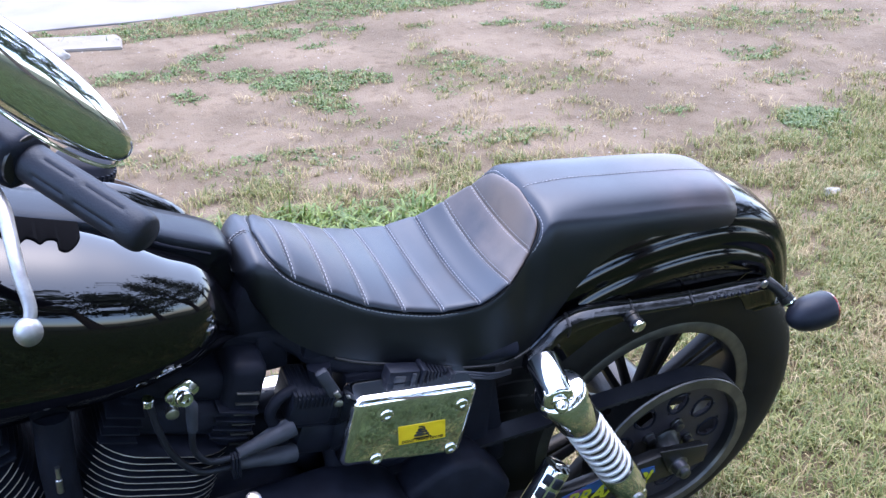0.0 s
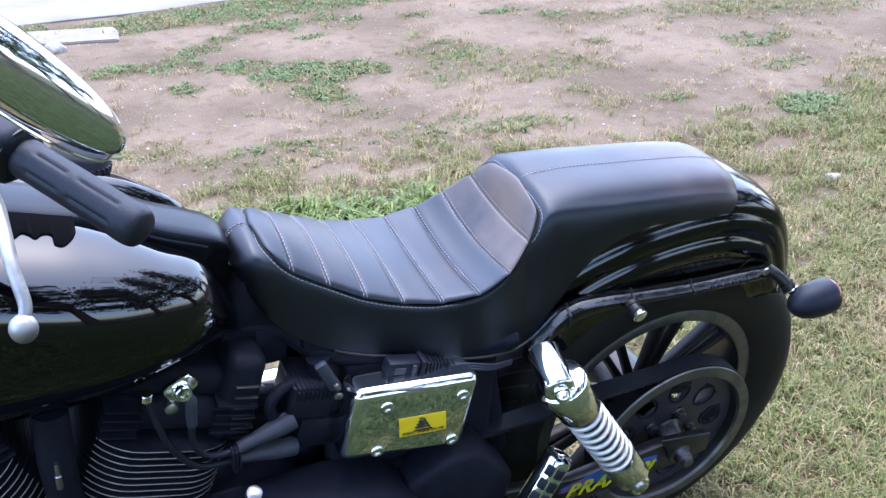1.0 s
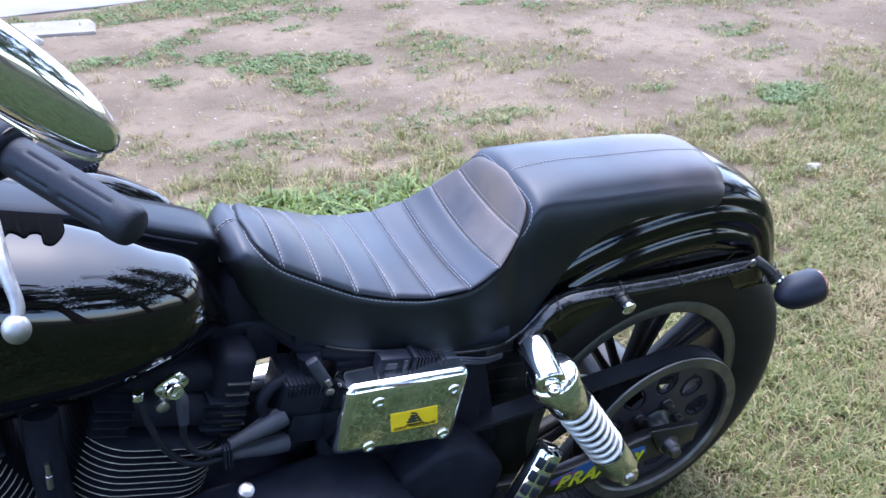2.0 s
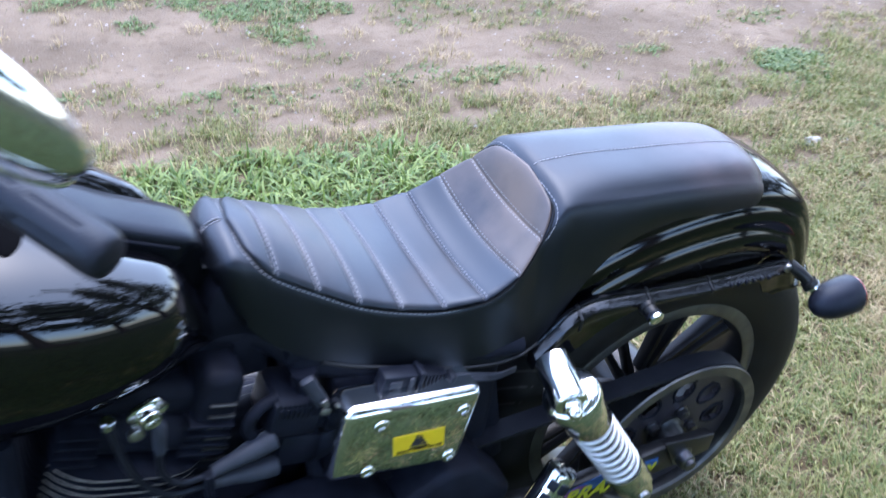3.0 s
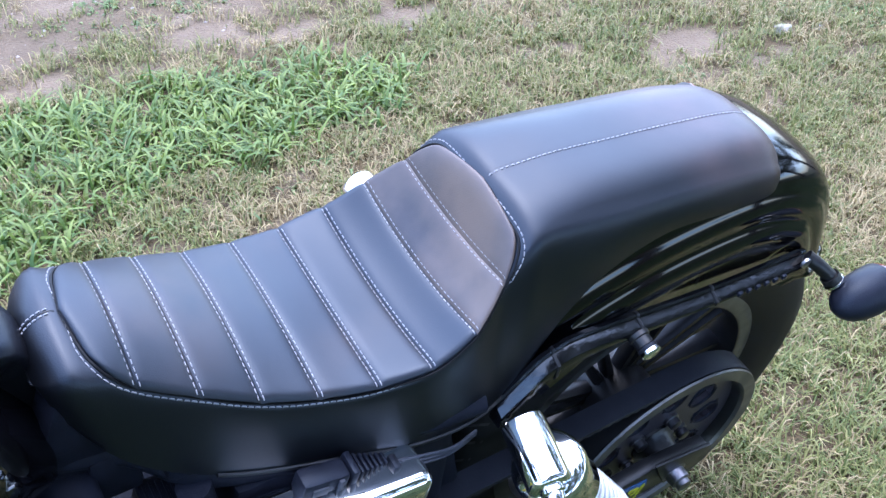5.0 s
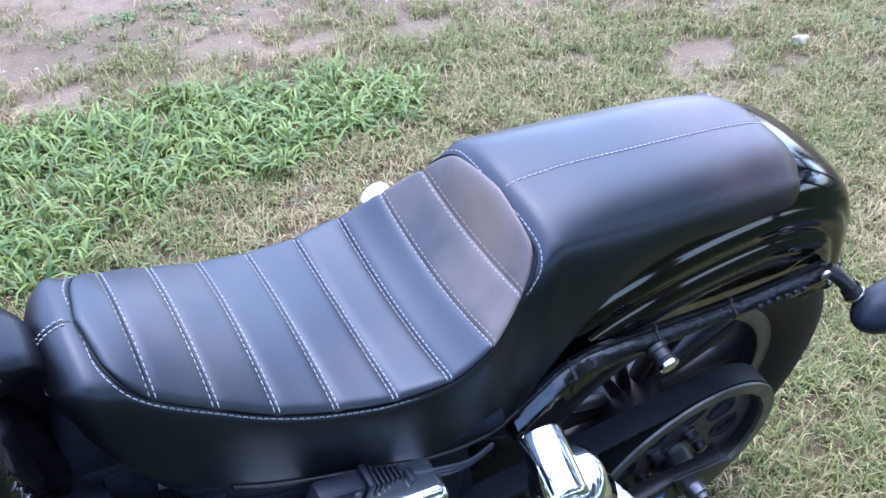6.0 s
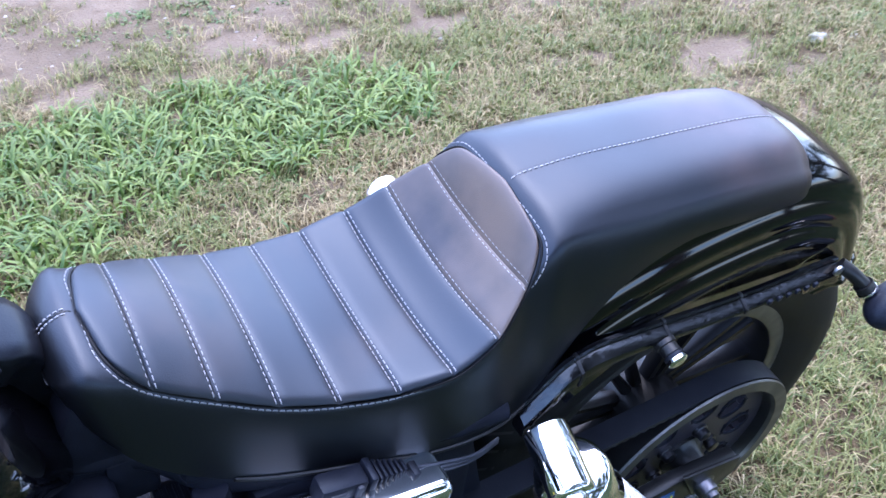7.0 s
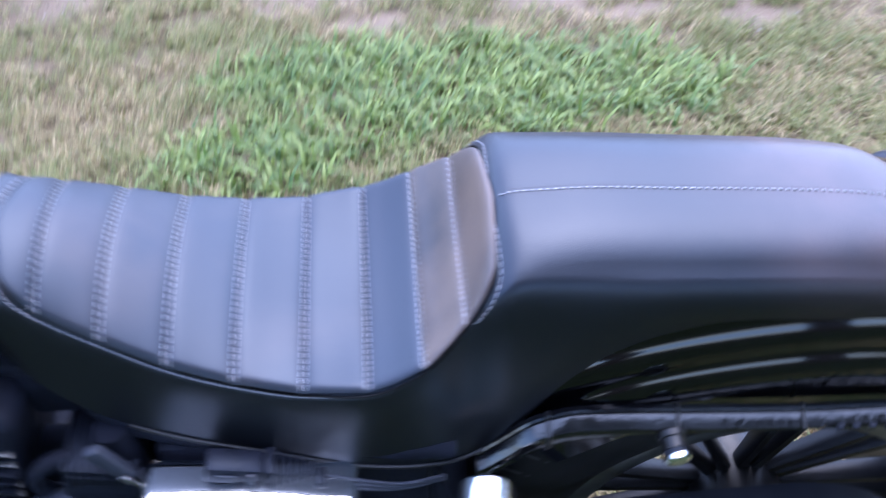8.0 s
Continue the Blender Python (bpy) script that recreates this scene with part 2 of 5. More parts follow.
def part(name, bm, material, parent=None, label="", sharp=40):
    """Links a bmesh as one mesh object under a thing or a part."""
    bmesh.ops.recalc_face_normals(bm, faces=bm.faces)
    me = bpy.data.meshes.new(name)
    bm.to_mesh(me)
    bm.free()
    for m in (material if isinstance(material, (list, tuple)) else [material]):
        me.materials.append(m)
    me.polygons.foreach_set("use_smooth", [True] * len(me.polygons))
    me.set_sharp_from_angle(angle=radians(sharp))
    ob = new(name, me)
    if parent is not None:
        ob.parent = parent
    if label:
        ob["label"] = label
    return ob


def lettering(name, text, size, m, material, parent, depth=0.0004, slant=0.0, weight=0.0):
    """Raised letters from the built-in font, as a mesh."""
    cu = bpy.data.curves.new(name, "FONT")
    cu.body, cu.size, cu.extrude, cu.align_x, cu.align_y = text, size, depth, "CENTER", "CENTER"
    cu.shear, cu.offset = slant, weight
    tmp = bpy.data.objects.new(name, cu)
    scene.collection.objects.link(tmp)
    bpy.context.view_layer.update()
    me = bpy.data.meshes.new_from_object(tmp.evaluated_get(bpy.context.evaluated_depsgraph_get()))
    bpy.data.objects.remove(tmp)
    me.transform(m)
    me.materials.clear()
    me.materials.append(material)
    me.name = name
    ob = new(name, me)
    ob.parent = parent
    return ob


# ---- the ground: lawn running into bare earth ----
def rise(x, y):
    k = min(1.0, max(0.0, (y - 0.2) / 2.2))
    far = min(1.0, max(0.0, 8.0 - math.hypot(x, y - 2)) / 2)
    lump = noise.noise(Vector((x * 1.3, y * 1.3, 3.1))) * 0.012 + noise.noise(Vector((x * 5, y * 5, 7.7))) * 0.006
    return 0.036 * k * k * (3 - 2 * k) + lump * far * (0.4 if math.hypot(x, y) < 0.3 else 1.0)


LAWN_X = [-6.0, -1.4, -0.8, -0.45, 0.05, 0.55, 1.05, 1.25, 1.5, 2.15, 2.9, 6.0]
LAWN_Y = [2.3, 2.15, 2.10, 2.02, 2.06, 1.94, 1.70, 1.55, 1.64, 1.72, 2.0, 3.2]
# centre, half widths, fullness and greenness of the patches on the earth
PATCHES = [(0.12, 3.28, 0.16, 0.15, 0.95, 1.0), (0.30, 3.10, 0.20, 0.17, 1.0, 1.0), (0.48, 2.98, 0.18, 0.15, 0.95, 0.9), (0.63, 2.97, 0.11, 0.10, 0.8, 0.8), (0.35, 2.74, 0.13, 0.13, 0.8, 0.7), (0.40, 2.58, 0.06, 0.06, 0.5, 0.8),
           (-0.44, 3.45, 0.14, 0.11, 0.95, 1.0), (-0.28, 3.42, 0.11, 0.10, 0.85, 0.9), (-0.10, 3.58, 0.10, 0.09, 0.8, 0.9), (0.02, 3.68, 0.11, 0.09, 0.85, 0.9), (0.15, 3.80, 0.11, 0.08, 0.8, 0.8), (-0.10, 3.40, 0.09, 0.09, 0.85, 1.0), (-0.20, 3.03, 0.09, 0.11, 0.7, 0.9),
           (0.34, 3.95, 0.11, 0.12, 0.8, 0.8), (0.52, 3.98, 0.14, 0.14, 0.85, 0.8), (0.78, 4.03, 0.11, 0.11, 0.8, 0.9), (0.91, 3.92, 0.10, 0.08, 0.8, 0.9), (0.58, 3.64, 0.12, 0.05, 0.5, 1.0), (1.25, 3.85, 0.14, 0.10, 0.6, 0.5),
           (1.72, 3.68, 0.13, 0.06, 0.9, 1.0), (2.20, 3.98, 0.12, 0.10, 0.8, 1.0), (1.93, 3.50, 0.10, 0.06, 0.8, 1.0), (2.57, 2.55, 0.20, 0.11, 0.5, 0.8),
           (1.12, 3.08, 0.24, 0.20, 0.65, 0.5), (1.30, 2.72, 0.34, 0.30, 0.45, 0.1), (0.95, 2.75, 0.22, 0.24, 0.4, 0.2), (1.84, 2.88, 0.08, 0.07, 0.7, 0.4), (2.25, 3.32, 0.42, 0.11, 0.55, 0.15), (2.00, 3.38, 0.14, 0.08, 0.6, 0.5),
           (2.9, 3.20, 0.50, 0.28, 0.7, 0.35), (3.4, 3.0, 0.40, 0.3, 0.6, 0.3), (2.35, 2.15, 0.20, 0.10, 0.35, 0.4), (1.62, 1.98, 0.10, 0.07, 0.5, 0.3), (2.1, 1.66, 0.13, 0.11, 1.0, 0.9),
           (0.5, 2.12, 0.25, 0.10, 0.3, 0.3), (0.85, 1.97, 0.26, 0.09, 0.5, 0.3), (-0.45, 2.33, 0.20, 0.09, 0.4, 0.1), (-0.1, 2.10, 0.32, 0.12, 0.4, 0.3), (0.35, 2.38, 0.18, 0.10, 0.35, 0.1),
           (0.9, 4.44, 1.4, 0.26, 0.95, 0.8), (-0.2, 4.36, 0.5, 0.22, 0.95, 0.8), (-1.0, 4.5, 0.5, 0.12, 0.8, 0.6), (2.6, 4.6, 0.9, 0.3, 0.6, 0.4), (-1.2, 3.0, 0.4, 0.3, 0.4, 0.3)]
# greener (less) and drier (more) stretches of the lawn
DRY_SPOTS = [(-0.50, 1.05, 0.30, -0.45), (0.70, 1.45, 0.35, -0.40), (1.30, 1.0, 0.28, -0.45), (2.1, 1.65, 0.2, -0.8), (0.30, -0.10, 0.30, -0.35), (1.9, 1.35, 0.5, -0.25), (-0.02, 1.02, 0.22, 0.25), (0.65, 1.08, 0.2, 0.2), (0.75, 0.05, 0.40, -0.35), (1.50, 0.58, 0.3, 0.2), (1.12, 0.42, 0.30, 0.45), (-0.25, 0.98, 0.15, -0.3)]
BARE = [(-0.42, 1.74, 0.14, 0.07), (-0.62, 1.98, 0.20, 0.10), (1.28, 1.12, 0.17, 0.09), (0.62, 1.66, 0.16, 0.06), (0.05, 1.82, 0.14, 0.07), (0.30, 1.72, 0.16, 0.05), (1.62, 1.36, 0.14, 0.07), (-0.1, 0.86, 0.12, 0.07), (-0.5, 0.80, 0.10, 0.06)]
BRIGHT = [(-0.10, 1.38, 0.42, 0.19), (-0.50, 1.43, 0.26, 0.19), (0.24, 1.34, 0.20, 0.19), (-0.68, 1.14, 0.22, 0.17), (-0.40, 1.24, 0.20, 0.15), (-0.05, 1.27, 0.24, 0.12)]


def cover(x, y):
    """How full the grass stands at a place."""
    w = noise.noise(Vector((x * 2.1, y * 2.1, 0.5))) * 0.22 + noise.noise(Vector((x * 7, y * 7, 1.5))) * 0.10
    edge = float(np.interp(x, LAWN_X, LAWN_Y))
    d = min(1.0, max(0.0, (edge - y + 1.6 * w) / 0.55 + 0.25))
    d *= min(1.0, (0.72 if y > 0.6 else 0.9) + 0.9 * max(-0.5 if y > 0.6 else -0.25, noise.noise(Vector((x * 9, y * 9, 91.0))) + 0.15))
    for px, py, ax_, ay_, f, _ in PATCHES:
        r = math.hypot((x - px) / ax_, (y - py) / ay_) + w * 1.6
        d = max(d, f * min(1.0, max(0.0, (1.25 - r) / 0.6)))
    d = max(d, 0.9 * max(0.0, noise.noise(Vector((x * 3.3, y * 3.3, 41.0))) - 0.22) + 1.2 * max(0.0, noise.noise(Vector((x * 11, y * 11, 51.0))) - 0.42))
    for px, py, ax_, ay_ in BARE:
        r = math.hypot((x - px) / ax_, (y - py) / ay_) + w
        d *= min(1.0, max(0.06, (r - 0.6) / 0.6))
    if math.hypot(x, y - 1.5) > 5.5:
        d = max(d, min(0.8, (math.hypot(x, y - 1.5) - 5.5) / 3))
    return d


def leafy(x, y):
    """How much of the growth on the earth is low green leaf."""
    w = noise.noise(Vector((x * 6, y * 6, 81.0))) * 0.35
    return max(g * min(1.0, max(0.0, (1.35 - math.hypot((x - a) / c, (y - b) / d) + w) / 0.5)) for a, b, c, d, _, g in PATCHES)


def dryness(x, y):
    d = 0.44 + 0.95 * noise.noise(Vector((x * 2.6, y * 2.6, 20.0))) + 0.7 * noise.noise(Vector((x * 8, y * 8, 61.0)))
    return d + sum(k * math.exp(-((x - a)**2 + (y - b)**2) / (r * r)) for a, b, r, k in DRY_SPOTS)


def bright(x, y):
    w = noise.noise(Vector((x * 4, y * 4, 9.5))) * 0.45 + noise.noise(Vector((x * 13, y * 13, 2.5))) * 0.3
    return max(min(1.0, max(0.0, (1.3 - math.hypot((x - a) / c, (y - b) / d) + w) / 0.8)) for a, b, c, d in BRIGHT)


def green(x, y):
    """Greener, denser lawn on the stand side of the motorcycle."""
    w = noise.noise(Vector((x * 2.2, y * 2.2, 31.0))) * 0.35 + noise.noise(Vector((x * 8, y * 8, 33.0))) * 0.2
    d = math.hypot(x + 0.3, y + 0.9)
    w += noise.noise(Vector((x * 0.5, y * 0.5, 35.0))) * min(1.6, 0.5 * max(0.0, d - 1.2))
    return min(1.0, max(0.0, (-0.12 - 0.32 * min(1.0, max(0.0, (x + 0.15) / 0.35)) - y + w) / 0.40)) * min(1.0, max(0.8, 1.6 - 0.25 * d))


def steps(lo, hi, fine, far):
    out = list(np.arange(lo, hi + 1e-6, fine))
    a, b, s = out[0], out[-1], fine
    left, right = [], []
    while b < far:
        s *= 1.45
        a, b = a - s, b + s
        left.append(a)
        right.append(b)
    return list(reversed(left)) + out + right


gx, gy = steps(-1.9, 3.6, 0.035, 400), steps(-1.4, 4.9, 0.035, 400)
verts = [(x, y, rise(x, y)) for y in gy for x in gx]
k = len(gx)
faces = [(j * k + i, j * k + i + 1, (j + 1) * k + i + 1, (j + 1) * k + i) for j in range(len(gy) - 1) for i in range(k - 1)]
me = bpy.data.meshes.new("ground")
me.from_pydata(verts, [], faces)
me.polygons.foreach_set("use_smooth", [True] * len(me.polygons))
att = me.attributes.new("grass_cover", "FLOAT", "POINT")
att.data.foreach_set("value", [cover(x, y) for y in gy for x in gx])
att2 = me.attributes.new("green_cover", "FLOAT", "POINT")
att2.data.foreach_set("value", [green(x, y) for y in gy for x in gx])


def earth():
    m = bpy.data.materials.new("earth")
    m.use_nodes = True
    n, l = m.node_tree.nodes, m.node_tree.links
    b = n["Principled BSDF"]
    b.inputs["Roughness"].default_value, b.inputs["Specular IOR Level"].default_value = 0.95, 0.2
    co = n.new("ShaderNodeTexCoord")

    def noise_node(scale, detail):
        t = n.new("ShaderNodeTexNoise")
        t.inputs["Scale"].default_value, t.inputs["Detail"].default_value = scale, detail
        l.new(co.outputs["Object"], t.inputs["Vector"])
        return t

    def blend(a, c, fac):
        x = n.new("ShaderNodeMix")
        x.data_type = "RGBA"
        for v, s in ((a, "A"), (c, "B")):
            if isinstance(v, tuple):
                x.inputs[s].default_value = (*v, 1)
            else:
                l.new(v, x.inputs[s])
        l.new(fac, x.inputs["Factor"])
        return x.outputs["Result"]

    def band(src, lo, hi):
        r = n.new("ShaderNodeMapRange")
        r.inputs["From Min"].default_value, r.inputs["From Max"].default_value = lo, hi
        l.new(src, r.inputs["Value"])
        return r.outputs["Result"]

    broad, mid, fine = noise_node(1.6, 5), noise_node(14, 6), noise_node(120, 4)
    dirt = blend((0.118, 0.088, 0.060), (0.192, 0.146, 0.103), band(broad.outputs["Fac"], 0.38, 0.62))
    dirt = blend(dirt, (0.0962, 0.0688, 0.0431), band(mid.outputs["Fac"], 0.52, 0.78))
    dirt = blend(dirt, (0.215, 0.188, 0.152), band(fine.outputs["Fac"], 0.64, 0.74))
    thatch = blend((0.078, 0.054, 0.031), (0.112, 0.083, 0.044), band(mid.outputs["Fac"], 0.35, 0.65))
    thatch = blend(thatch, (0.042, 0.044, 0.020), band(fine.outputs["Fac"], 0.5, 0.7))
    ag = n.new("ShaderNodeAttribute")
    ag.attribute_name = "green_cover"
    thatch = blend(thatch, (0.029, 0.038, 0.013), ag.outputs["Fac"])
    at = n.new("ShaderNodeAttribute")
    at.attribute_name = "grass_cover"
    l.new(blend(dirt, thatch, band(at.outputs["Fac"], 0.15, 0.75)), b.inputs["Base Color"])
    bp = n.new("ShaderNodeBump")
    bp.inputs["Strength"].default_value, bp.inputs["Distance"].default_value = 0.8, 0.018
    mx = n.new("ShaderNodeMath")
    mx.operation = "ADD"
    l.new(mid.outputs["Fac"], mx.inputs[0])
    l.new(fine.outputs["Fac"], mx.inputs[1])
    l.new(mx.outputs["Value"], bp.inputs["Height"])
    l.new(bp.outputs["Normal"], b.inputs["Normal"])
    return m


me.materials.append(earth())
ground = tagged(new("ground", me), "bare brown earth with thin dry lawn", "ground", kind="structure")

# unseen plain wall beyond the drive, added to reflect brown in the tank
rows = [[(x, 11.0, -0.1), (x, 11.0, 3.3), (x, 11.25, 3.3), (x, 11.25, -0.1)] for x in np.linspace(-14, 6, 21)]
tagged(part("wall_far", loft(rows, ring=True, caps=True), BRICK), "unseen tan brick wall added for brown tank reflections", "wall", kind="structure")

# concrete drive beyond the earth, and a loose slab at its edge
rows = []
for x in np.linspace(-14, 10, 97):
    y0 = 4.64 + 0.17 * max(0.0, x - 0.0) + 0.02 * noise.noise(Vector((x * 3, 0, 0)))
    rows.append([(x, y0, -0.05), (x, y0, 0.040), (x, y0 + 0.012, 0.046), (x, y0 + 0.3, 0.048), (x, y0 + 4.5, 0.050), (x, y0 + 4.5, -0.05)])
tagged(part("pavement", loft(rows, ring=True, caps=True), CONCRETE), "pale worn concrete drive beside the earth", "drive", kind="structure")
bm = bmesh.new()
ol = [(-0.78, 4.12), (-0.76, 4.42), (-0.32, 4.31), (-0.31, 4.20), (-0.335, 4.02)]
a = [bm.verts.new((x, y, 0.03)) for x, y in ol]
b = [bm.verts.new((x, y, 0.052)) for x, y in ol]
bm.faces.new(a)
bm.faces.new(b)
for j in range(len(ol)):
    bm.faces.new((a[j], a[(j + 1) % len(ol)], b[(j + 1) % len(ol)], b[j]))
bmesh.ops.recalc_face_normals(bm, faces=bm.faces)
bmesh.ops.bevel(bm, geom=list(bm.edges), offset=0.006, segments=2, affect="EDGES")
tagged(part("paving_slab", bm, SLAB), "pale broken concrete slab lying on the earth", "slab")


def rock(name, at, size, label, seed):
    bm = bmesh.new()
    bmesh.ops.create_icosphere(bm, subdivisions=3, radius=1.0)
    for v in bm.verts:
        d = noise.noise(v.co * 1.4 + Vector((seed, 0, 0))) * 0.35
        v.co = Vector((v.co.x * size[0], v.co.y * size[1], v.co.z * size[2])) * (1 + d)
    ob = part(name, bm, STONE, sharp=30)
    ob.location = (at[0], at[1], rise(at[0], at[1]) + size[2] * 0.3)
    return tagged(ob, label, "stone")


rock("stone", (1.600, 1.035), (0.035, 0.022, 0.016), "small white stone lying in the lawn", 4.2)
rock("stone", (-0.66, 3.97), (0.055, 0.045, 0.035), "white lump of concrete at the earth's edge", 8.1)
rock("stone", (1.72, 1.0), (0.02, 0.014, 0.010), "small pale chip in the lawn", 2.7)


# ---- the motorcycle: built upright, then leaned on its stand ----
bike = new("motorcycle")
bike.matrix_world = pose(0, 0, 0, 10, 0, 0)
tagged(bike, "black cruiser motorcycle with stitched black seat, leaning on grass", "motorcycle")

# seat
ROLL_X = [-0.643, -0.601, -0.556, -0.508, -0.456, -0.406, -0.362, -0.328]
panel_w = curve_fit([-0.675, -0.6738, -0.671, -0.666, -0.657, -0.643, -0.601, -0.556, -0.508, -0.456, -0.406, -0.362, -0.345, -0.328, -0.314, -0.306, -0.302, -0.300],
                    [0.0, 0.018, 0.034, 0.048, 0.060, 0.068, 0.080, 0.090, 0.098, 0.105, 0.110, 0.106, 0.099, 0.089, 0.078, 0.066, 0.045, 0.0])
edge_z = curve_fit([-0.710, -0.700, -0.684, -0.668, -0.643, -0.601, -0.556, -0.508, -0.456, -0.406, -0.362, -0.328, -0.304, -0.285, -0.250, -0.150, 0.012, 0.042, 0.064],
                   [0.808, 0.823, 0.833, 0.829, 0.809, 0.785, 0.761, 0.745, 0.736, 0.739, 0.759, 0.790, 0.816, 0.8215, 0.8195, 0.809, 0.786, 0.771, 0.750])
mid_z = curve_fit([-0.710, -0.700, -0.684, -0.643, -0.601, -0.556, -0.508, -0.456, -0.406, -0.362, -0.328, -0.302, -0.285, -0.250, -0.150, -0.077, 0.012, 0.042, 0.064],
                  [0.816, 0.834, 0.842, 0.829, 0.804, 0.777, 0.754, 0.735, 0.728, 0.745, 0.782, 0.828, 0.834, 0.834, 0.825, 0.817, 0.803, 0.791, 0.763])
body_w = curve_fit([-0.710, -0.700, -0.684, -0.668, -0.643, -0.601, -0.556, -0.508, -0.456, -0.406, -0.362, -0.345, -0.328, -0.300, -0.270, -0.1, 0.012, 0.042, 0.057, 0.064],
                   [0.034, 0.045, 0.054, 0.061, 0.069, 0.080, 0.090, 0.098, 0.105, 0.110, 0.106, 0.099, 0.090, 0.080, 0.076, 0.074, 0.072, 0.064, 0.052, 0.036])
low_y = curve_fit([-0.710, -0.700, -0.684, -0.66, -0.6, -0.5, -0.4, -0.35, -0.3, -0.25, -0.15, 0.012, 0.042, 0.064],
                  [0.030, 0.050, 0.064, 0.078, 0.094, 0.109, 0.118, 0.114, 0.104, 0.097, 0.090, 0.086, 0.077, 0.045])
low_z = curve_fit([-0.710, -0.700, -0.690, -0.673, -0.638, -0.587, -0.5, -0.407, -0.347, -0.319, -0.29, -0.272, -0.25, -0.213, -0.17, -0.128, -0.04, 0.03, 0.064],
                  [0.815, 0.790, 0.770, 0.743, 0.711, 0.683, 0.658, 0.633, 0.624, 0.629, 0.653, 0.679, 0.709, 0.742, 0.759, 0.766, 0.755, 0.744, 0.736])


def panel_point(x, u, lift=0.0):
    """A point of the padded top: u runs from -1 to 1 across."""
    return Vector((x, u * panel_w(x), mid_z(x) + (edge_z(x) - mid_z(x)) * u * u + lift))


def seat_section(x):
    w, ze, zc, yl, zl = body_w(x), edge_z(x), mid_z(x), low_y(x), low_z(x)
    pad = min(1.0, max(0.0, min((x + 0.683) / 0.020, (-0.300 - x) / 0.030)))
    sink = 0.0045 * min(1.0, max(0.0, min((x + 0.681) / 0.008, (-0.299 - x) / 0.006)))
    power = 2.0 if x < -0.31 else 2.0 + min(1.0, (x + 0.31) / 0.04) * 2.0
    half = []
    for i in range(12):
        u = i / 12
        half.append((u * w, zc + (ze - zc) * u**power - sink - 0.0040 * pad * max(0.0, (u - 0.86) / 0.14)**2))
    fall = 0.0040 * pad
    p0, p3 = (w, ze - sink - fall), (yl, zl)
    drop = ze - zl
    out = min(0.015, 0.25 * drop)
    p1 = (w + out * (1 - 0.6 * pad), ze - (0.35 * out * (1 - pad) + 0.16 * drop * pad) - fall)
    p2 = (yl + 0.003 - 0.009 * pad, zl + (0.52 - 0.07 * pad) * drop)
    for i in range(13):
        t = i / 12
        half.append(tuple((1 - t)**3 * a + 3 * t * (1 - t)**2 * b + 3 * t * t * (1 - t) * c + t**3 * d for a, b, c, d in zip(p0, p1, p2, p3)))
    half.append((yl - 0.018, zl + 0.004))
    left = [(x, -y, z) for y, z in reversed(half)]
    right = [(x, y, z) for y, z in half[1:]]
    return left + right


xs = [-0.710 + 0.004 * i for i in range(4)] + list(np.linspace(-0.694, 0.042, 112)) + [0.048, 0.053, 0.057, 0.060, 0.062, 0.0635, 0.064]
bm = loft([seat_section(x) for x in xs])
seat_top = BVHTree.FromBMesh(bm)
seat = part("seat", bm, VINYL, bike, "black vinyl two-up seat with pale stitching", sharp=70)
for x in (-0.7095, 0.0638):
    bm = bmesh.new()
    bm.faces.new([bm.verts.new(p) for p in seat_section(x)])
    part("seat_end", bm, VINYL, seat)
# folded lip along the lower edge
for sy in (1, -1):
    part("seat_lip", tube([(x, sy * (low_y(x) + 0.0006), low_z(x) + 0.0005) for x in np.linspace(-0.600, -0.305, 40)], 0.0022, 8), SATIN, seat)


def roll_off(u):
    return 0.0034 * max(0.0, (abs(u) - 0.94) / 0.06)**2


# the padded rolls, each sewn between two seams
ends = [-0.6748] + ROLL_X + [-0.3002]
for xa, xb in zip(ends, ends[1:]):
    rows = []
    n, k = 22, 40
    for i in range(n + 1):
        s = i / n
        e = 0.5 - 0.5 * math.cos(math.pi * s)
        x = xa + (xb - xa) * e
        row = []
        for j in range(k + 1):
            u = math.sin(math.pi / 2 * (2 * j / k - 1))
            puff = (1 - abs(2 * e - 1)**6) * (1 - 0.3 * abs(u)**20)
            row.append(panel_point(x, u * 0.998, -0.0012 + 0.0036 * puff - roll_off(u)))
        rows.append(row)
    # the last two rolls carry the painted brown reflection
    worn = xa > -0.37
    part("padded_roll", loft(rows), VINYL_WARM if worn else VINYL_ROLL, seat, "padding with a warm brown reflection in its colour" if worn else "", sharp=80)


def edge_loop(off, lift, wider=0.0, n=240):
    """The panel's outline grown by off, and by more at its tail, laid on the seat's cover."""
    xs_ = [-0.675 + 0.375 * (0.5 - 0.5 * math.cos(math.pi * i / n)) for i in range(n + 1)]
    left = [panel_point(x, -1) for x in xs_]
    pts = left + [Vector((p.x, -p.y, p.z)) for p in reversed(left[1:-1])]
    out = []
    for i, p in enumerate(pts):
        t = (pts[(i + 1) % len(pts)] - pts[i - 1])
        nrm = Vector((-t.y, t.x, 0)).normalized()
        nrm = -nrm if nrm.dot(Vector((p.x + 0.45, p.y * 3, 0))) < 0 else nrm
        q = p + nrm * (off + wider * min(1.0, max(0.0, (p.x + 0.36) / 0.05)))
        hit, face, _, _ = seat_top.find_nearest(q + Vector((0, 0, -0.35 * off)))
        face = -face if face.z < 0 else face
        out.append(hit + face * lift)
    return out


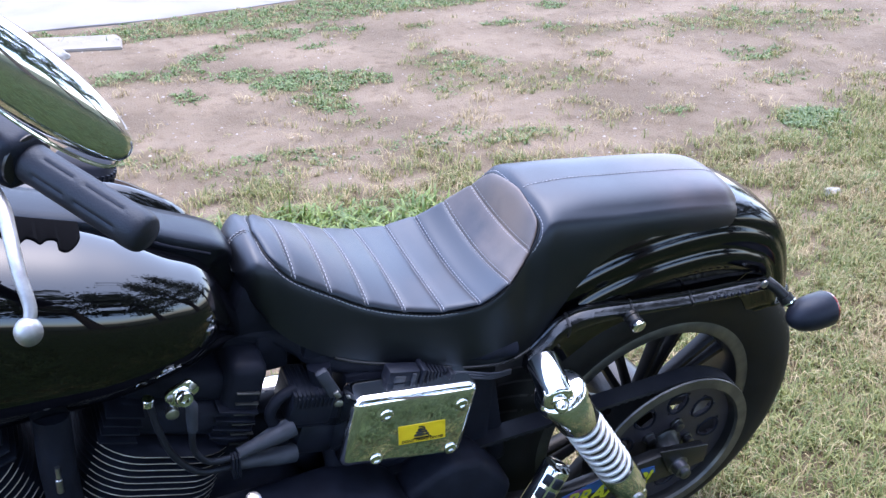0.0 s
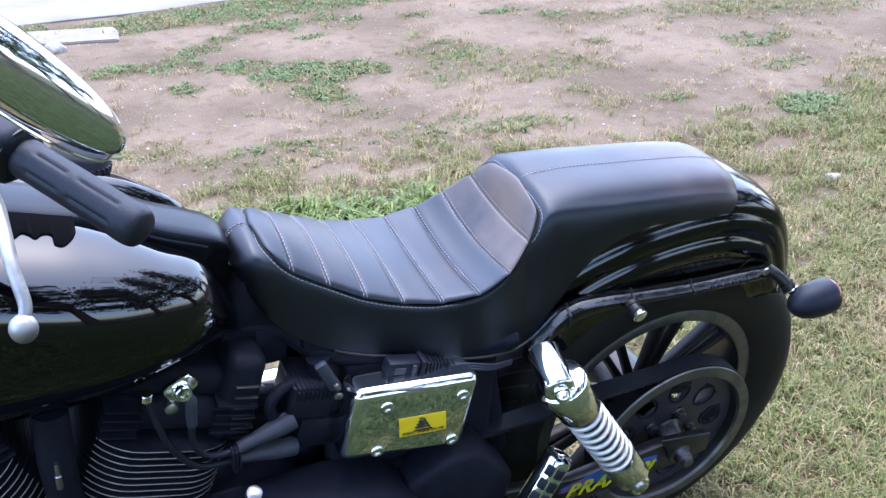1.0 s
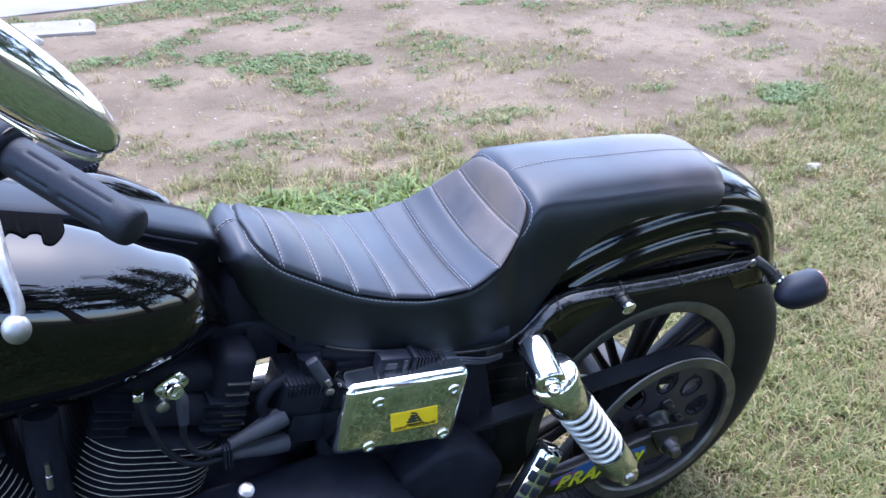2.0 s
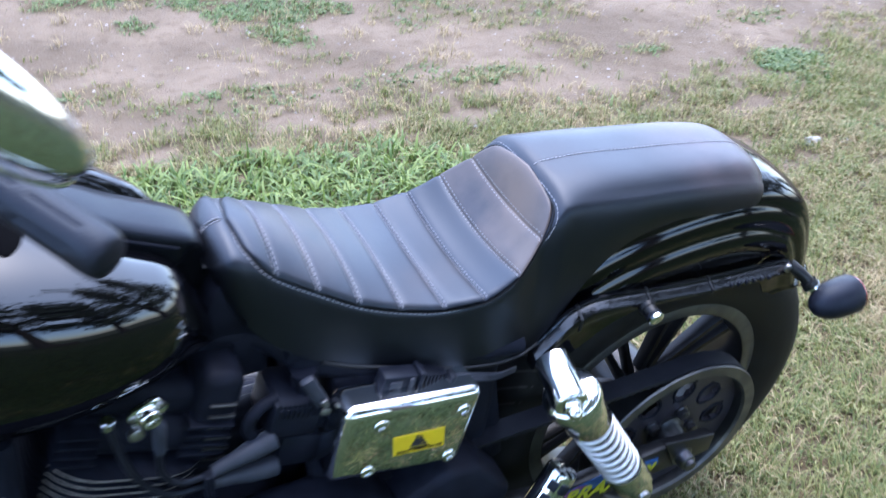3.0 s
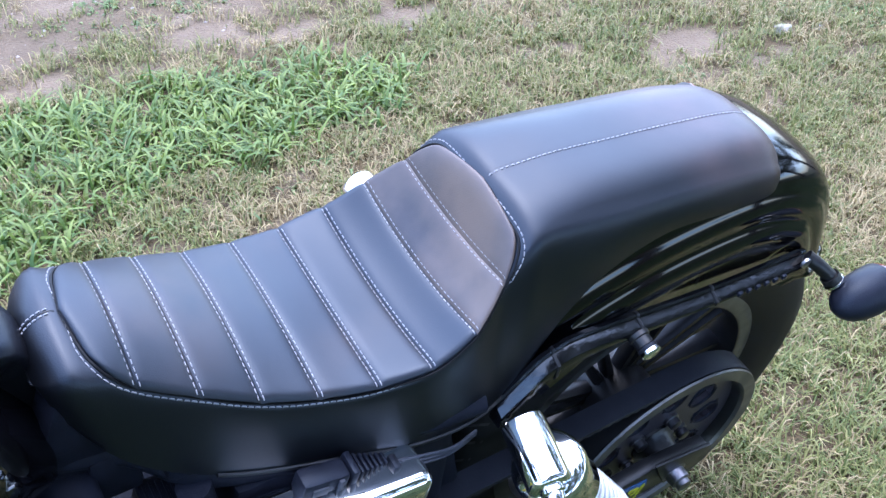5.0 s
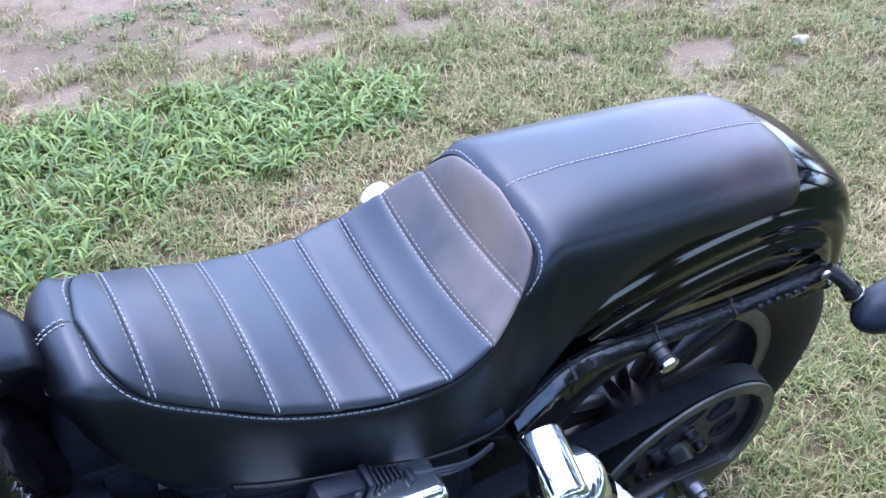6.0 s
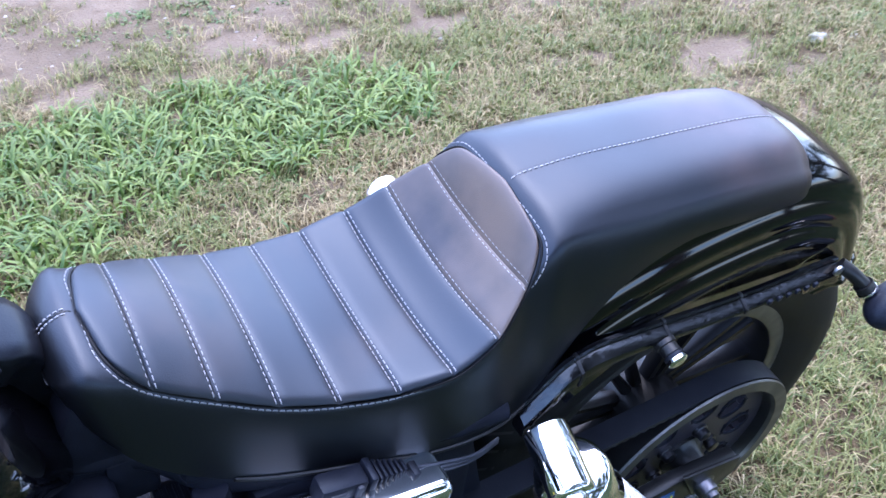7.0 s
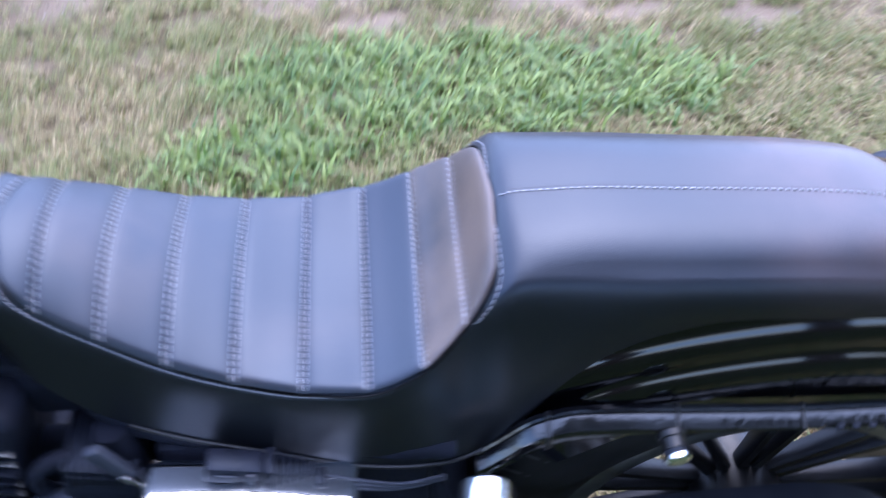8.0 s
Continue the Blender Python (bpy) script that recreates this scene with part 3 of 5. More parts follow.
def even(pts, step):
    """The same line in even steps."""
    acc, out = 0.0, [pts[0]]
    for a, b in zip(pts, pts[1:]):
        d = (b - a).length
        while acc + d >= step:
            a = a + (b - a) * ((step - acc) / d)
            d = (b - a).length
            out.append(a)
            acc = 0.0
        acc += d
    return out


def stitches(name, line, parent, length=0.0048, gap=0.0012, width=0.00039, lift=0.0007):
    """A row of single thread stitches along a line."""
    pts = even(line, 0.0006)
    per, on = round((length + gap) / 0.0006), round(length / 0.0006)
    bm = bmesh.new()
    for i in range(0, len(pts) - on, per):
        a, b = pts[i], pts[i + on]
        d = (b - a).normalized()
        s = Vector((0, 0, 1)).cross(d)
        s = s.normalized() if s.length > 1e-4 else Vector((1, 0, 0))
        up = d.cross(s).normalized()
        up = -up if up.z < 0 else up
        q = [a, a.lerp(b, 0.25) + up * lift, a.lerp(b, 0.75) + up * lift, b]
        for sa, sb in zip(q, q[1:]):
            v = [bm.verts.new(w) for w in (sa - s * width, sa + s * width, sb + s * width, sb - s * width)]
            bm.faces.new(v)
            w2 = [bm.verts.new(w - up * 0.0012) for w in (sa - s * width, sb - s * width)]
            bm.faces.new((v[0], v[3], w2[1], w2[0]))
            w3 = [bm.verts.new(w - up * 0.0012) for w in (sa + s * width, sb + s * width)]
            bm.faces.new((v[1], w3[0], w3[1], v[2]))
    return part(name, bm, THREAD, parent, "pale grey thread")


loop = edge_loop(0.0014, 0.0003, 0.0012)
part("piping", tube(even(loop + loop[:1], 0.003), 0.0013, 8), PIPING, seat, "thin black piping round the padded panel")
outer = edge_loop(0.0050, 0.0004, 0.0034)
stitches("edge_stitching", outer + outer[:1], seat)
for x in ROLL_X:
    for dx in (-0.0021, 0.0021):
        line = [panel_point(x + dx, u, 0.0002 - roll_off(u)) for u in (-0.985 + 1.97 * i / 60 for i in range(61))]
        stitches("roll_stitching", line, seat)


def ridge(x, y=0.0, lift=0.0):
    hit, face, _, _ = seat_top.ray_cast(Vector((x, y, 1.0)), Vector((0, 0, -1)))
    return hit + Vector((0, 0, lift))


part("centre_seam", tube([ridge(x, 0.0006, -0.0002) for x in np.linspace(-0.2985, 0.052, 70)], 0.0003, 6), PIPING, seat)
stitches("centre_stitching", [ridge(x, -0.0028, 0.0003) for x in np.linspace(-0.2965, 0.046, 70)], seat, 0.0042, 0.0018, 0.0005)
for dy in (-0.0024, 0.0024):
    stitches("nose_stitching", [ridge(x, dy, 0.0003) for x in np.linspace(-0.7085, -0.679, 30)], seat, 0.0036, 0.0012, 0.0005)
part("nose_seam", tube([ridge(x, 0, -0.0003) for x in np.linspace(-0.7085, -0.678, 20)], 0.0007, 6), PIPING, seat)

# fuel tank and console
tank_c = curve_fit([-1.27, -1.24, -1.18, -1.1, -1.0, -0.9, -0.84, -0.78, -0.745, -0.732, -0.720, -0.708], [0.866, 0.906, 0.941, 0.956, 0.951, 0.924, 0.900, 0.866, 0.841, 0.819, 0.788, 0.756])
tank_w = curve_fit([-1.27, -1.24, -1.18, -1.1, -1.0, -0.9, -0.84, -0.78, -0.745, -0.722, -0.712, -0.708], [0.03, 0.07, 0.115, 0.148, 0.160, 0.158, 0.150, 0.131, 0.108, 0.085, 0.068, 0.046])
tank_b = curve_fit([-1.27, -1.24, -1.18, -1.1, -1.0, -0.9, -0.84, -0.78, -0.745, -0.722, -0.708], [0.81, 0.76, 0.72, 0.692, 0.681, 0.688, 0.697, 0.710, 0.719, 0.730, 0.738])
rows = []
for x in list(np.linspace(-1.27, -0.73, 60)) + [-0.724, -0.718, -0.713, -0.710, -0.708]:
    c, w, b = tank_c(x), tank_w(x), tank_b(x)
    crest = min(0.55 * w, float(np.interp(x, [-0.93, -0.86, -0.79, -0.74, -0.715], [0.046, 0.053, 0.070, 0.060, 0.036])))
    row = []
    for j in range(144):
        a = 2 * math.pi * j / 144
        cy, cz = math.cos(a), math.sin(a)
        near = cy < -1e-6
        h_up = min(float(np.interp(x, [-0.86, -0.78, -0.745, -0.715], [0.078, 0.062, 0.046, 0.030])) if near else 0.094, 0.8 * (c - b))
        zm = c - h_up
        if near and cz > 0:
            u = 1 - (a - math.pi / 2) / (math.pi / 2)
            if u > 0.72:
                y = -crest * (1 - u) / 0.28
                d = crest + y
                z = c - 0.32 * d * d / (d + 0.006)
            else:
                e = math.pi / 2 * u / 0.72
                y = -crest - (w - crest) * math.cos(e)**0.98
                z = zm + h_up * math.sin(e)**0.98
        else:
            n = 2.05 if cz > 0 else 2.4
            y = w * math.copysign(abs(cy)**(2 / n), cy)
            h = h_up if cz > 0 else (zm - b)
            z = zm + h * math.copysign(abs(cz)**(2 / n), cz)
        if y > 0:
            far_side = min(1.0, max(0.0, (x + 0.95) / 0.15)) * min(1.0, max(0.0, (-0.708 - x) / 0.02))
            z += 0.021 * far_side * min(1.0, max(0.0, (y - 0.030) / 0.014)) * (1 - min(1.0, y / w)**3) * (cz > 0)
            y *= 1 + 0.18 * far_side
        row.append((x, y, z))
    rows.append(row)
tank = part("fuel_tank", loft(rows, ring=True, caps=True), GLOSS, bike, "glossy black fuel tank", sharp=60)
con_z = curve_fit([-1.14, -1.0, -0.9, -0.82, -0.78, -0.735, -0.712], [0.962, 0.956, 0.926, 0.899, 0.877, 0.856, 0.843])
way = [Vector((x, 0, con_z(x))) for x in np.linspace(-1.14, -0.716, 48)] + [Vector(p) for p in ((-0.709, 0, 0.838), (-0.704, 0, 0.828), (-0.701, 0, 0.812), (-0.699, 0, 0.79), (-0.697, 0, 0.765), (-0.694, 0, 0.735))]
rows = []
for i, p in enumerate(way):
    t = (way[min(i + 1, len(way) - 1)] - way[max(i - 1, 0)]).normalized()
    nrm = Vector((-t.z, 0, t.x))
    w = 0.033 + 0.008 * max(0.0, (-0.88 - p.x) / 0.2) - 0.014 * max(0.0, (p.x + 0.72) / 0.025)
    prof = [(-w, -0.040), (-w - 0.0008, -0.010), (-w, -0.004), (-w + 0.0022, -0.0014), (-w * 0.5, 0.0005), (0, 0.001), (w * 0.5, 0.0005), (w - 0.0022, -0.0014), (w, -0.004), (w + 0.0008, -0.010), (w, -0.040)]
    rows.append([p + nrm * h + Vector((0, y, 0)) for y, h in prof])
console = part("console", loft(rows, ring=True, caps=True), CONSOLE, tank, "black tank console strap", sharp=50)
for sy in (1, -1):
    part("console_edge", tube([p + Vector((0, sy * 0.0345, -0.013)) for p in way[:46]], 0.0022, 8), ENGINE, tank)

# jagged black strip added on the tank in place of a dark reflection
edge = smooth_path([(-0.872, -0.048, 0), (-0.873, -0.061, 0), (-0.878, -0.074, 0), (-0.887, -0.085, 0), (-0.895, -0.084, 0), (-0.894, -0.075, 0), (-0.898, -0.069, 0), (-0.905, -0.070, 0), (-0.912, -0.077, 0), (-0.918, -0.072, 0), (-0.924, -0.070, 0), (-0.931, -0.078, 0), (-0.941, -0.079, 0), (-0.950, -0.066, 0), (-0.965, -0.060, 0)], 4)
bm = bmesh.new()
rings = []
for p in edge:
    ring = []
    for y, up in ((-0.040, -0.004), (-0.040, 0.002), (p.y + 0.002, 0.0025), (p.y, 0.0012), (p.y, -0.004)):
        ring.append(bm.verts.new((p.x, y, 0.917 - 0.33 * (p.x + 0.888) + 0.19 * (y + 0.08) + up)))
    rings.append(ring)
for r0, r1 in zip(rings, rings[1:]):
    for j in range(5):
        bm.faces.new((r0[j], r0[(j + 1) % 5], r1[(j + 1) % 5], r1[j]))
bm.faces.new(rings[0])
bm.faces.new(rings[-1])
bmesh.ops.recalc_face_normals(bm, faces=bm.faces)
part("console_dark_strip", bm, DARK_STRIP, tank, "added black jagged strip standing for a dark reflection")
cap = part("fuel_cap", lathe([(0, 0.036), (0.004, 0.038), (0.010, 0.038), (0.012, 0.0355), (0.020, 0.033), (0.024, 0.028), (0.026, 0.012), (0.0262, 0.002)], (-0.852, 0.098, 0.897), (0.30, 0.1, 1), 36), ENGINE, tank, "black ridged fuel cap")
for k in range(30):
    a = 2 * math.pi * k / 30
    e1, e2 = Vector((1, 0, -0.30)).normalized(), Vector((0, 1, -0.1)).normalized()
    part("cap_ridge", tube([Vector((-0.852, 0.098, 0.899)) + 0.0375 * (math.cos(a) * e1 + math.sin(a) * e2) + Vector((0.3, 0.1, 1)).normalized() * h for h in (0.002, 0.012)], 0.0018, 6), PLASTIC, tank)

# handlebar with left-hand controls; the bars are turned a little to the left
bar_pts = smooth_path([(-0.835, -0.255, 1.042), (-0.908, -0.160, 1.070), (-0.955, -0.10, 1.082), (-1.02, -0.07, 1.03), (-1.06, 0.0, 0.995), (-1.06, 0.07, 1.03), (-1.05, 0.12, 1.082), (-1.06, 0.20, 1.072), (-1.07, 0.30, 1.042)], 8)
bar = part("handlebar", tube(bar_pts, 0.0127, 14), SATIN, bike, "black handlebar")
for sy in (1, -1):
    part("riser", lathe([(0, 0.022), (0.012, 0.026), (0.075, 0.020), (0.08, 0.016)], (-1.065, 0.045 * sy, 0.925), (0.15, 0, 1), 20), SATIN, bike)
part("steering_head", lathe([(0, 0.045), (0.02, 0.05), (0.16, 0.05), (0.18, 0.04)], (-1.17, 0, 0.75), (0.4, 0, 1), 24), SATIN, bike)


def make_grip(e0, e1):
    ax = (e1 - e0).normalized()
    ln = (e1 - e0).length
    u = ax.orthogonal().normalized()
    v = ax.cross(u)
    prof = [(0.0, 0.017), (0.003, 0.0225), (0.012, 0.0228), (0.016, 0.0222), (0.03, 0.0224), (0.06, 0.0226), (0.09, 0.0227), (0.108, 0.0229), (0.118, 0.0236), (ln - 0.012, 0.0234), (ln - 0.007, 0.0226), (ln - 0.003, 0.0205), (ln - 0.001, 0.0175), (ln, 0.0125), (ln + 0.001, 0.003)]
    rows = []
    for s in np.linspace(0, 1, 60):
        d = s * (ln + 0.001)
        r = 0.81 * float(np.interp(d, [p[0] for p in prof], [p[1] for p in prof]))
        row = []
        for j in range(48):
            a = 2 * math.pi * j / 48
            cut = 0.0016 if 0.02 < d < 0.112 and (j % 8) == 0 and not 0.058 < d < 0.066 else 0.0
            row.append(e0 + ax * d + (r - cut) * (math.cos(a) * u + math.sin(a) * v))
        rows.append(row)
    part("grip", loft(rows, ring=True, caps=True), RUBBER, bar, "dark rubber grip with flats", sharp=45)
    hb = e0 - ax * 0.022
    turn = ax.to_track_quat("X", "Z").to_matrix().to_4x4()
    part("switch_housing", box(hb, (0.05, 0.046, 0.056), 0.012, turn, 3), PLASTIC, bar, "black switch housing")
    for k in range(3):
        part("clamp_ring", lathe([(0, 0.022), (0.002, 0.0262), (0.005, 0.0262), (0.007, 0.022)], e0 - ax * (0.006 + 0.011 * k), ax, 24), SATIN, bar)
    part("perch", box(hb - ax * 0.03 + Vector((-0.018, 0, 0.0)), (0.035, 0.05, 0.03), 0.008, turn, 3), SATIN, bar, "black lever perch")
    return ax, hb


make_grip(Vector((-1.062, 0.185, 1.074)), Vector((-1.072, 0.315, 1.040)))
ax, hb = make_grip(Vector((-0.908, -0.160, 1.070)), Vector((-0.827, -0.265, 1.039)))
lev = smooth_path([(-0.962, -0.125, 1.066), (-0.946, -0.160, 1.056), (-0.9362, -0.190, 1.045), (-0.9343, -0.222, 1.036), (-0.9330, -0.252, 1.016), (-0.9300, -0.272, 0.995), (-0.9340, -0.281, 0.983)], 5)
rr = [0.0075 - 0.0022 * i / (len(lev) - 1) for i in range(len(lev))]
part("lever", tube(lev, rr, 12), ALU, bar, "worn bare aluminium lever")
bm = bmesh.new()
bmesh.ops.create_uvsphere(bm, u_segments=24, v_segments=16, radius=0.0118, matrix=Matrix.Translation((-0.9350, -0.283, 0.979)) @ Matrix.Diagonal((1, 1, 1.1, 1)))
part("lever_ball", bm, ALU, bar, "rounded aluminium lever end")
# mirror: long chrome shell on a stem
c = Vector((-0.896, -0.296, 1.205))
long_ax = Vector((0.66, 0.0, -0.75)).normalized()
wide = Vector((0.75, 0.0, 0.66)).normalized()
deep = long_ax.cross(wide)
rows = []
for i in range(33):
    a = math.pi * i / 32
    k = -math.cos(a)
    row = []
    for j in range(40):
        b = 2 * math.pi * j / 40
        row.append(c + long_ax * 0.088 * k + max(math.sin(a), 0.002)**0.75 * (1.0 - 0.12 * k) * (wide * 0.027 * math.cos(b) + deep * 0.023 * math.sin(b)))
    rows.append(row)
mirror = part("mirror", loft(rows, ring=True, caps=True), CHROME, bar, "long chrome mirror shell")
part("mirror_rim", tube([c + long_ax * 0.085 * math.cos(t) + wide * (-0.009 + 0.014 * math.sin(t)) + deep * 0.020 * abs(math.sin(t))**0.7 * (1 if deep.y < 0 else -1) for t in np.linspace(math.pi * 1.02, math.pi * 1.98, 40)], 0.0016, 8), CHROME, bar)
part("mirror_stem", tube(smooth_path([hb - ax * 0.02 + Vector((0, 0, 0.02)), (-0.935, -0.19, 1.13), (-0.925, -0.25, 1.175), c], 6), 0.006, 10), SATIN, bar)

# rear wheel
WX, WZ = -0.012, 0.322
hub_at = (WX, 0.0, WZ)
tyre_prof = [(-0.045, 0.212), (-0.058, 0.232), (-0.066, 0.258), (-0.066, 0.280), (-0.058, 0.300), (-0.042, 0.314), (-0.02, 0.3205), (0, 0.322)]
tyre_prof = tyre_prof + [(-a, b) for a, b in reversed(tyre_prof[:-1])]
wheel = part("rear_wheel", lathe([(-0.075, 0.02), (-0.07, 0.05), (-0.03, 0.055), (0.03, 0.055), (0.07, 0.05), (0.075, 0.02)], hub_at, (0, 1, 0), 40), SATIN, bike, "black cast rear wheel")
part("tyre", lathe(tyre_prof, hub_at, (0, 1, 0), 96, caps=False), TYRE, wheel, "worn black rubber tyre")
bm = bmesh.new()
for i in range(60):
    for sy in (-1, 1):
        a = 2 * math.pi * i / 60
        for (s0, r0), (s1, r1) in zip([(-0.012, 0.3222), (-0.034, 0.3185), (-0.050, 0.3085)], [(-0.034, 0.3185), (-0.050, 0.3085), (-0.060, 0.296)]):
            a0, a1 = a + abs(s0) * 4, a + abs(s1) * 4
            q = []
            for s, r, b in ((s0, r0, a0), (s1, r1, a1), (s1, r1, a1 + 0.016), (s0, r0, a0 + 0.016)):
                q.append(bm.verts.new((WX + (r + 0.0006) * math.sin(b), s * -sy, WZ + (r + 0.0006) * math.cos(b))))
            bm.faces.new(q)
part("tread", bm, INK, wheel)
part("rim", lathe([(-0.047, 0.194), (-0.030, 0.188), (0.030, 0.188), (0.047, 0.194), (0.046, 0.200), (-0.046, 0.200), (-0.047, 0.194)], hub_at, (0, 1, 0), 96, caps=False), SATIN, wheel, "black wheel rim")
for sy in (-1, 1):
    part("rim_flange", lathe([(0.040 * sy, 0.194), (0.0475 * sy, 0.195), (0.0485 * sy, 0.198), (0.0485 * sy, 0.217), (0.046 * sy, 0.220), (0.040 * sy, 0.219), (0.040 * sy, 0.194)], hub_at, (0, 1, 0), 96, caps=False), RIM_EDGE, wheel, "grey machined rim edge")
for i in range(9):
    a = 2 * math.pi * i / 9 + 0.2
    for d in (-0.055, 0.055):
        p0 = Vector((WX + 0.05 * math.sin(a + d * 3), -0.006, WZ + 0.05 * math.cos(a + d * 3)))
        p1 = Vector((WX + 0.191 * math.sin(a + d * 1.8), -0.012, WZ + 0.191 * math.cos(a + d * 1.8)))
        way = (p1 - p0).normalized()
        side = way.cross(Vector((0, 1, 0))).normalized()
        rows = []
        for k in range(7):
            s = k / 6
            p = p0.lerp(p1, s)
            w, h = 0.0085 - 0.0075 * s + 0.0075 * s * s * 0.95, 0.010 + 0.004 * s
            rows.append([p + side * w * c + Vector((0, h * e, 0)) for c, e in ((1, -0.6), (0.6, -1), (-0.6, -1), (-1, -0.6), (-1, 0.6), (-0.6, 1), (0.6, 1), (1, 0.6))])
        part("spoke", loft(rows, ring=True, caps=True), WHEEL, wheel)

# belt pulley: lipped ring, web with holes, hub bolts
pul = part("belt_pulley", lathe([(-0.088, 0.150), (-0.118, 0.150), (-0.121, 0.158), (-0.124, 0.157), (-0.124, 0.139), (-0.119, 0.136), (-0.100, 0.134), (-0.088, 0.136), (-0.088, 0.150)], hub_at, (0, 1, 0), 96, caps=False), [SATIN, RIM_EDGE], wheel, "black belt pulley with grey lip")
for f in pul.data.polygons:
    c = f.center
    f.material_index = 1 if c.y < -0.1205 and 0.137 < math.hypot(c.x - WX, c.z - WZ) < 0.1585 else 0
bm = bmesh.new()
N_SEG, N_HOLE = 117, 9
ring = [2 * math.pi * i / N_SEG - 0.262 for i in range(N_SEG)]
rad = [0.028, 0.052, 0.070, 0.085, 0.100, 0.113, 0.137]
grid = [[bm.verts.new((WX + r * math.sin(a), -0.104, WZ + r * math.cos(a))) for a in ring] for r in rad]
for k in range(len(rad) - 1):
    for i in range(N_SEG):
        j = (i + 1) % N_SEG
        mid_a = (i + 0.5) % 13 - 6.5
        lim = {2: 3.1, 3: 4.1, 4: 3.1}.get(k, 0)
        if abs(mid_a) < lim:
            continue
        bm.faces.new((grid[k][i], grid[k][j], grid[k + 1][j], grid[k + 1][i]))
res = bmesh.ops.extrude_face_region(bm, geom=list(bm.faces))
bmesh.ops.translate(bm, verts=[v for v in res["geom"] if isinstance(v, bmesh.types.BMVert)], vec=(0, 0.009, 0))
part("pulley_web", bm, WEB, wheel, "dusty black web with round holes")
for i in range(N_HOLE):
    a = 2 * math.pi * (i + 0.5) / N_HOLE - 0.262
    part("hole_lip", tube([(WX + (0.0915 + 0.0215 * math.cos(t)) * math.sin(a + 0.215 * math.sin(t)), -0.1045, WZ + (0.0915 + 0.0215 * math.cos(t)) * math.cos(a + 0.215 * math.sin(t))) for t in np.linspace(0, 2 * math.pi, 24, endpoint=False)], 0.0022, 6, closed=True), ENGINE, wheel)
for i in range(5):
    a = 2 * math.pi * i / 5 + 0.35
    part("hub_bolt", lathe([(0, 0.0115), (-0.004, 0.0115), (-0.005, 0.009), (-0.013, 0.009), (-0.014, 0.007), (-0.014, 0.003)], (WX + 0.047 * math.sin(a), -0.104, WZ + 0.047 * math.cos(a)), (0, 1, 0), 16), DARK_STEEL, wheel, "dark steel hub bolt")
part("hub_boss", lathe([(-0.095, 0.036), (-0.108, 0.034), (-0.114, 0.026), (-0.128, 0.022), (-0.135, 0.018)], hub_at, (0, 1, 0), 28), SATIN, wheel)
# toothed belt round the pulley and forward to the gearbox
FX, FZ, FR, PR = -0.56, 0.40, 0.062, 0.155
dvec = Vector((FX - WX, 0, FZ - WZ))
dist = dvec.length
base_a = math.atan2(dvec.z, dvec.x)
lead = math.acos((PR - FR) / dist)
line = []
for i in range(61):
    a = base_a + lead + (2 * math.pi - 2 * lead) * i / 60
    line.append((WX + PR * math.cos(a), WZ + PR * math.sin(a)))
for i in range(21):
    a = base_a - lead + 2 * lead * i / 20
    line.append((FX + FR * math.cos(a), FZ + FR * math.sin(a)))
line = [Vector((x, 0, z)) for x, z in line]
line = even(line + line[:1], 0.007)
rows = []
for i, p in enumerate(line):
    t = line[(i + 1) % len(line)] - line[i - 1]
    nrm = Vector((t.z, 0, -t.x)).normalized()
    tooth = 0.003 if i % 2 else 0.0
    inn = p - nrm * (0.001 + tooth)
    out = p + nrm * 0.004
    rows.append([(inn.x, -0.119, inn.z), (out.x, -0.119, out.z), (out.x, -0.089, out.z), (inn.x, -0.089, inn.z)])
rows.append(rows[0])
part("drive_belt", loft(rows, ring=True), RUBBER, bike, "black toothed drive belt", sharp=25)

# swingarm with axle
for sy in (1, -1):
    ol = [(0.045, 0.338), (0.045, 0.305), (-0.02, 0.292), (-0.20, 0.283), (-0.50, 0.33), (-0.52, 0.36), (-0.50, 0.392), (-0.22, 0.340), (-0.06, 0.352)]
    arm = part("swingarm", slab(ol, -0.128 * sy, -0.150 * sy, 0.005), SATIN, bike, "black swingarm")
    part("axle_plate", slab([(-0.065, 0.372), (0.038, 0.352), (0.038, 0.312), (-0.03, 0.305)], -0.1505 * sy, -0.156 * sy, 0.002), SATIN, arm)
    part("axle_nut", lathe([(0, 0.019), (0.004, 0.019), (0.005, 0.0145), (0.018, 0.014), (0.02, 0.010), (0.026, 0.010), (0.028, 0.006)], (-0.018, -0.152 * sy, 0.324), (0, -sy, 0), 18), DARK_STEEL, arm, "dull dark steel axle nut")
part("axle", lathe([(0, 0.011), (0.30, 0.011)], (-0.012, -0.15, 0.322), (0, 1, 0), 16), STEEL, bike)

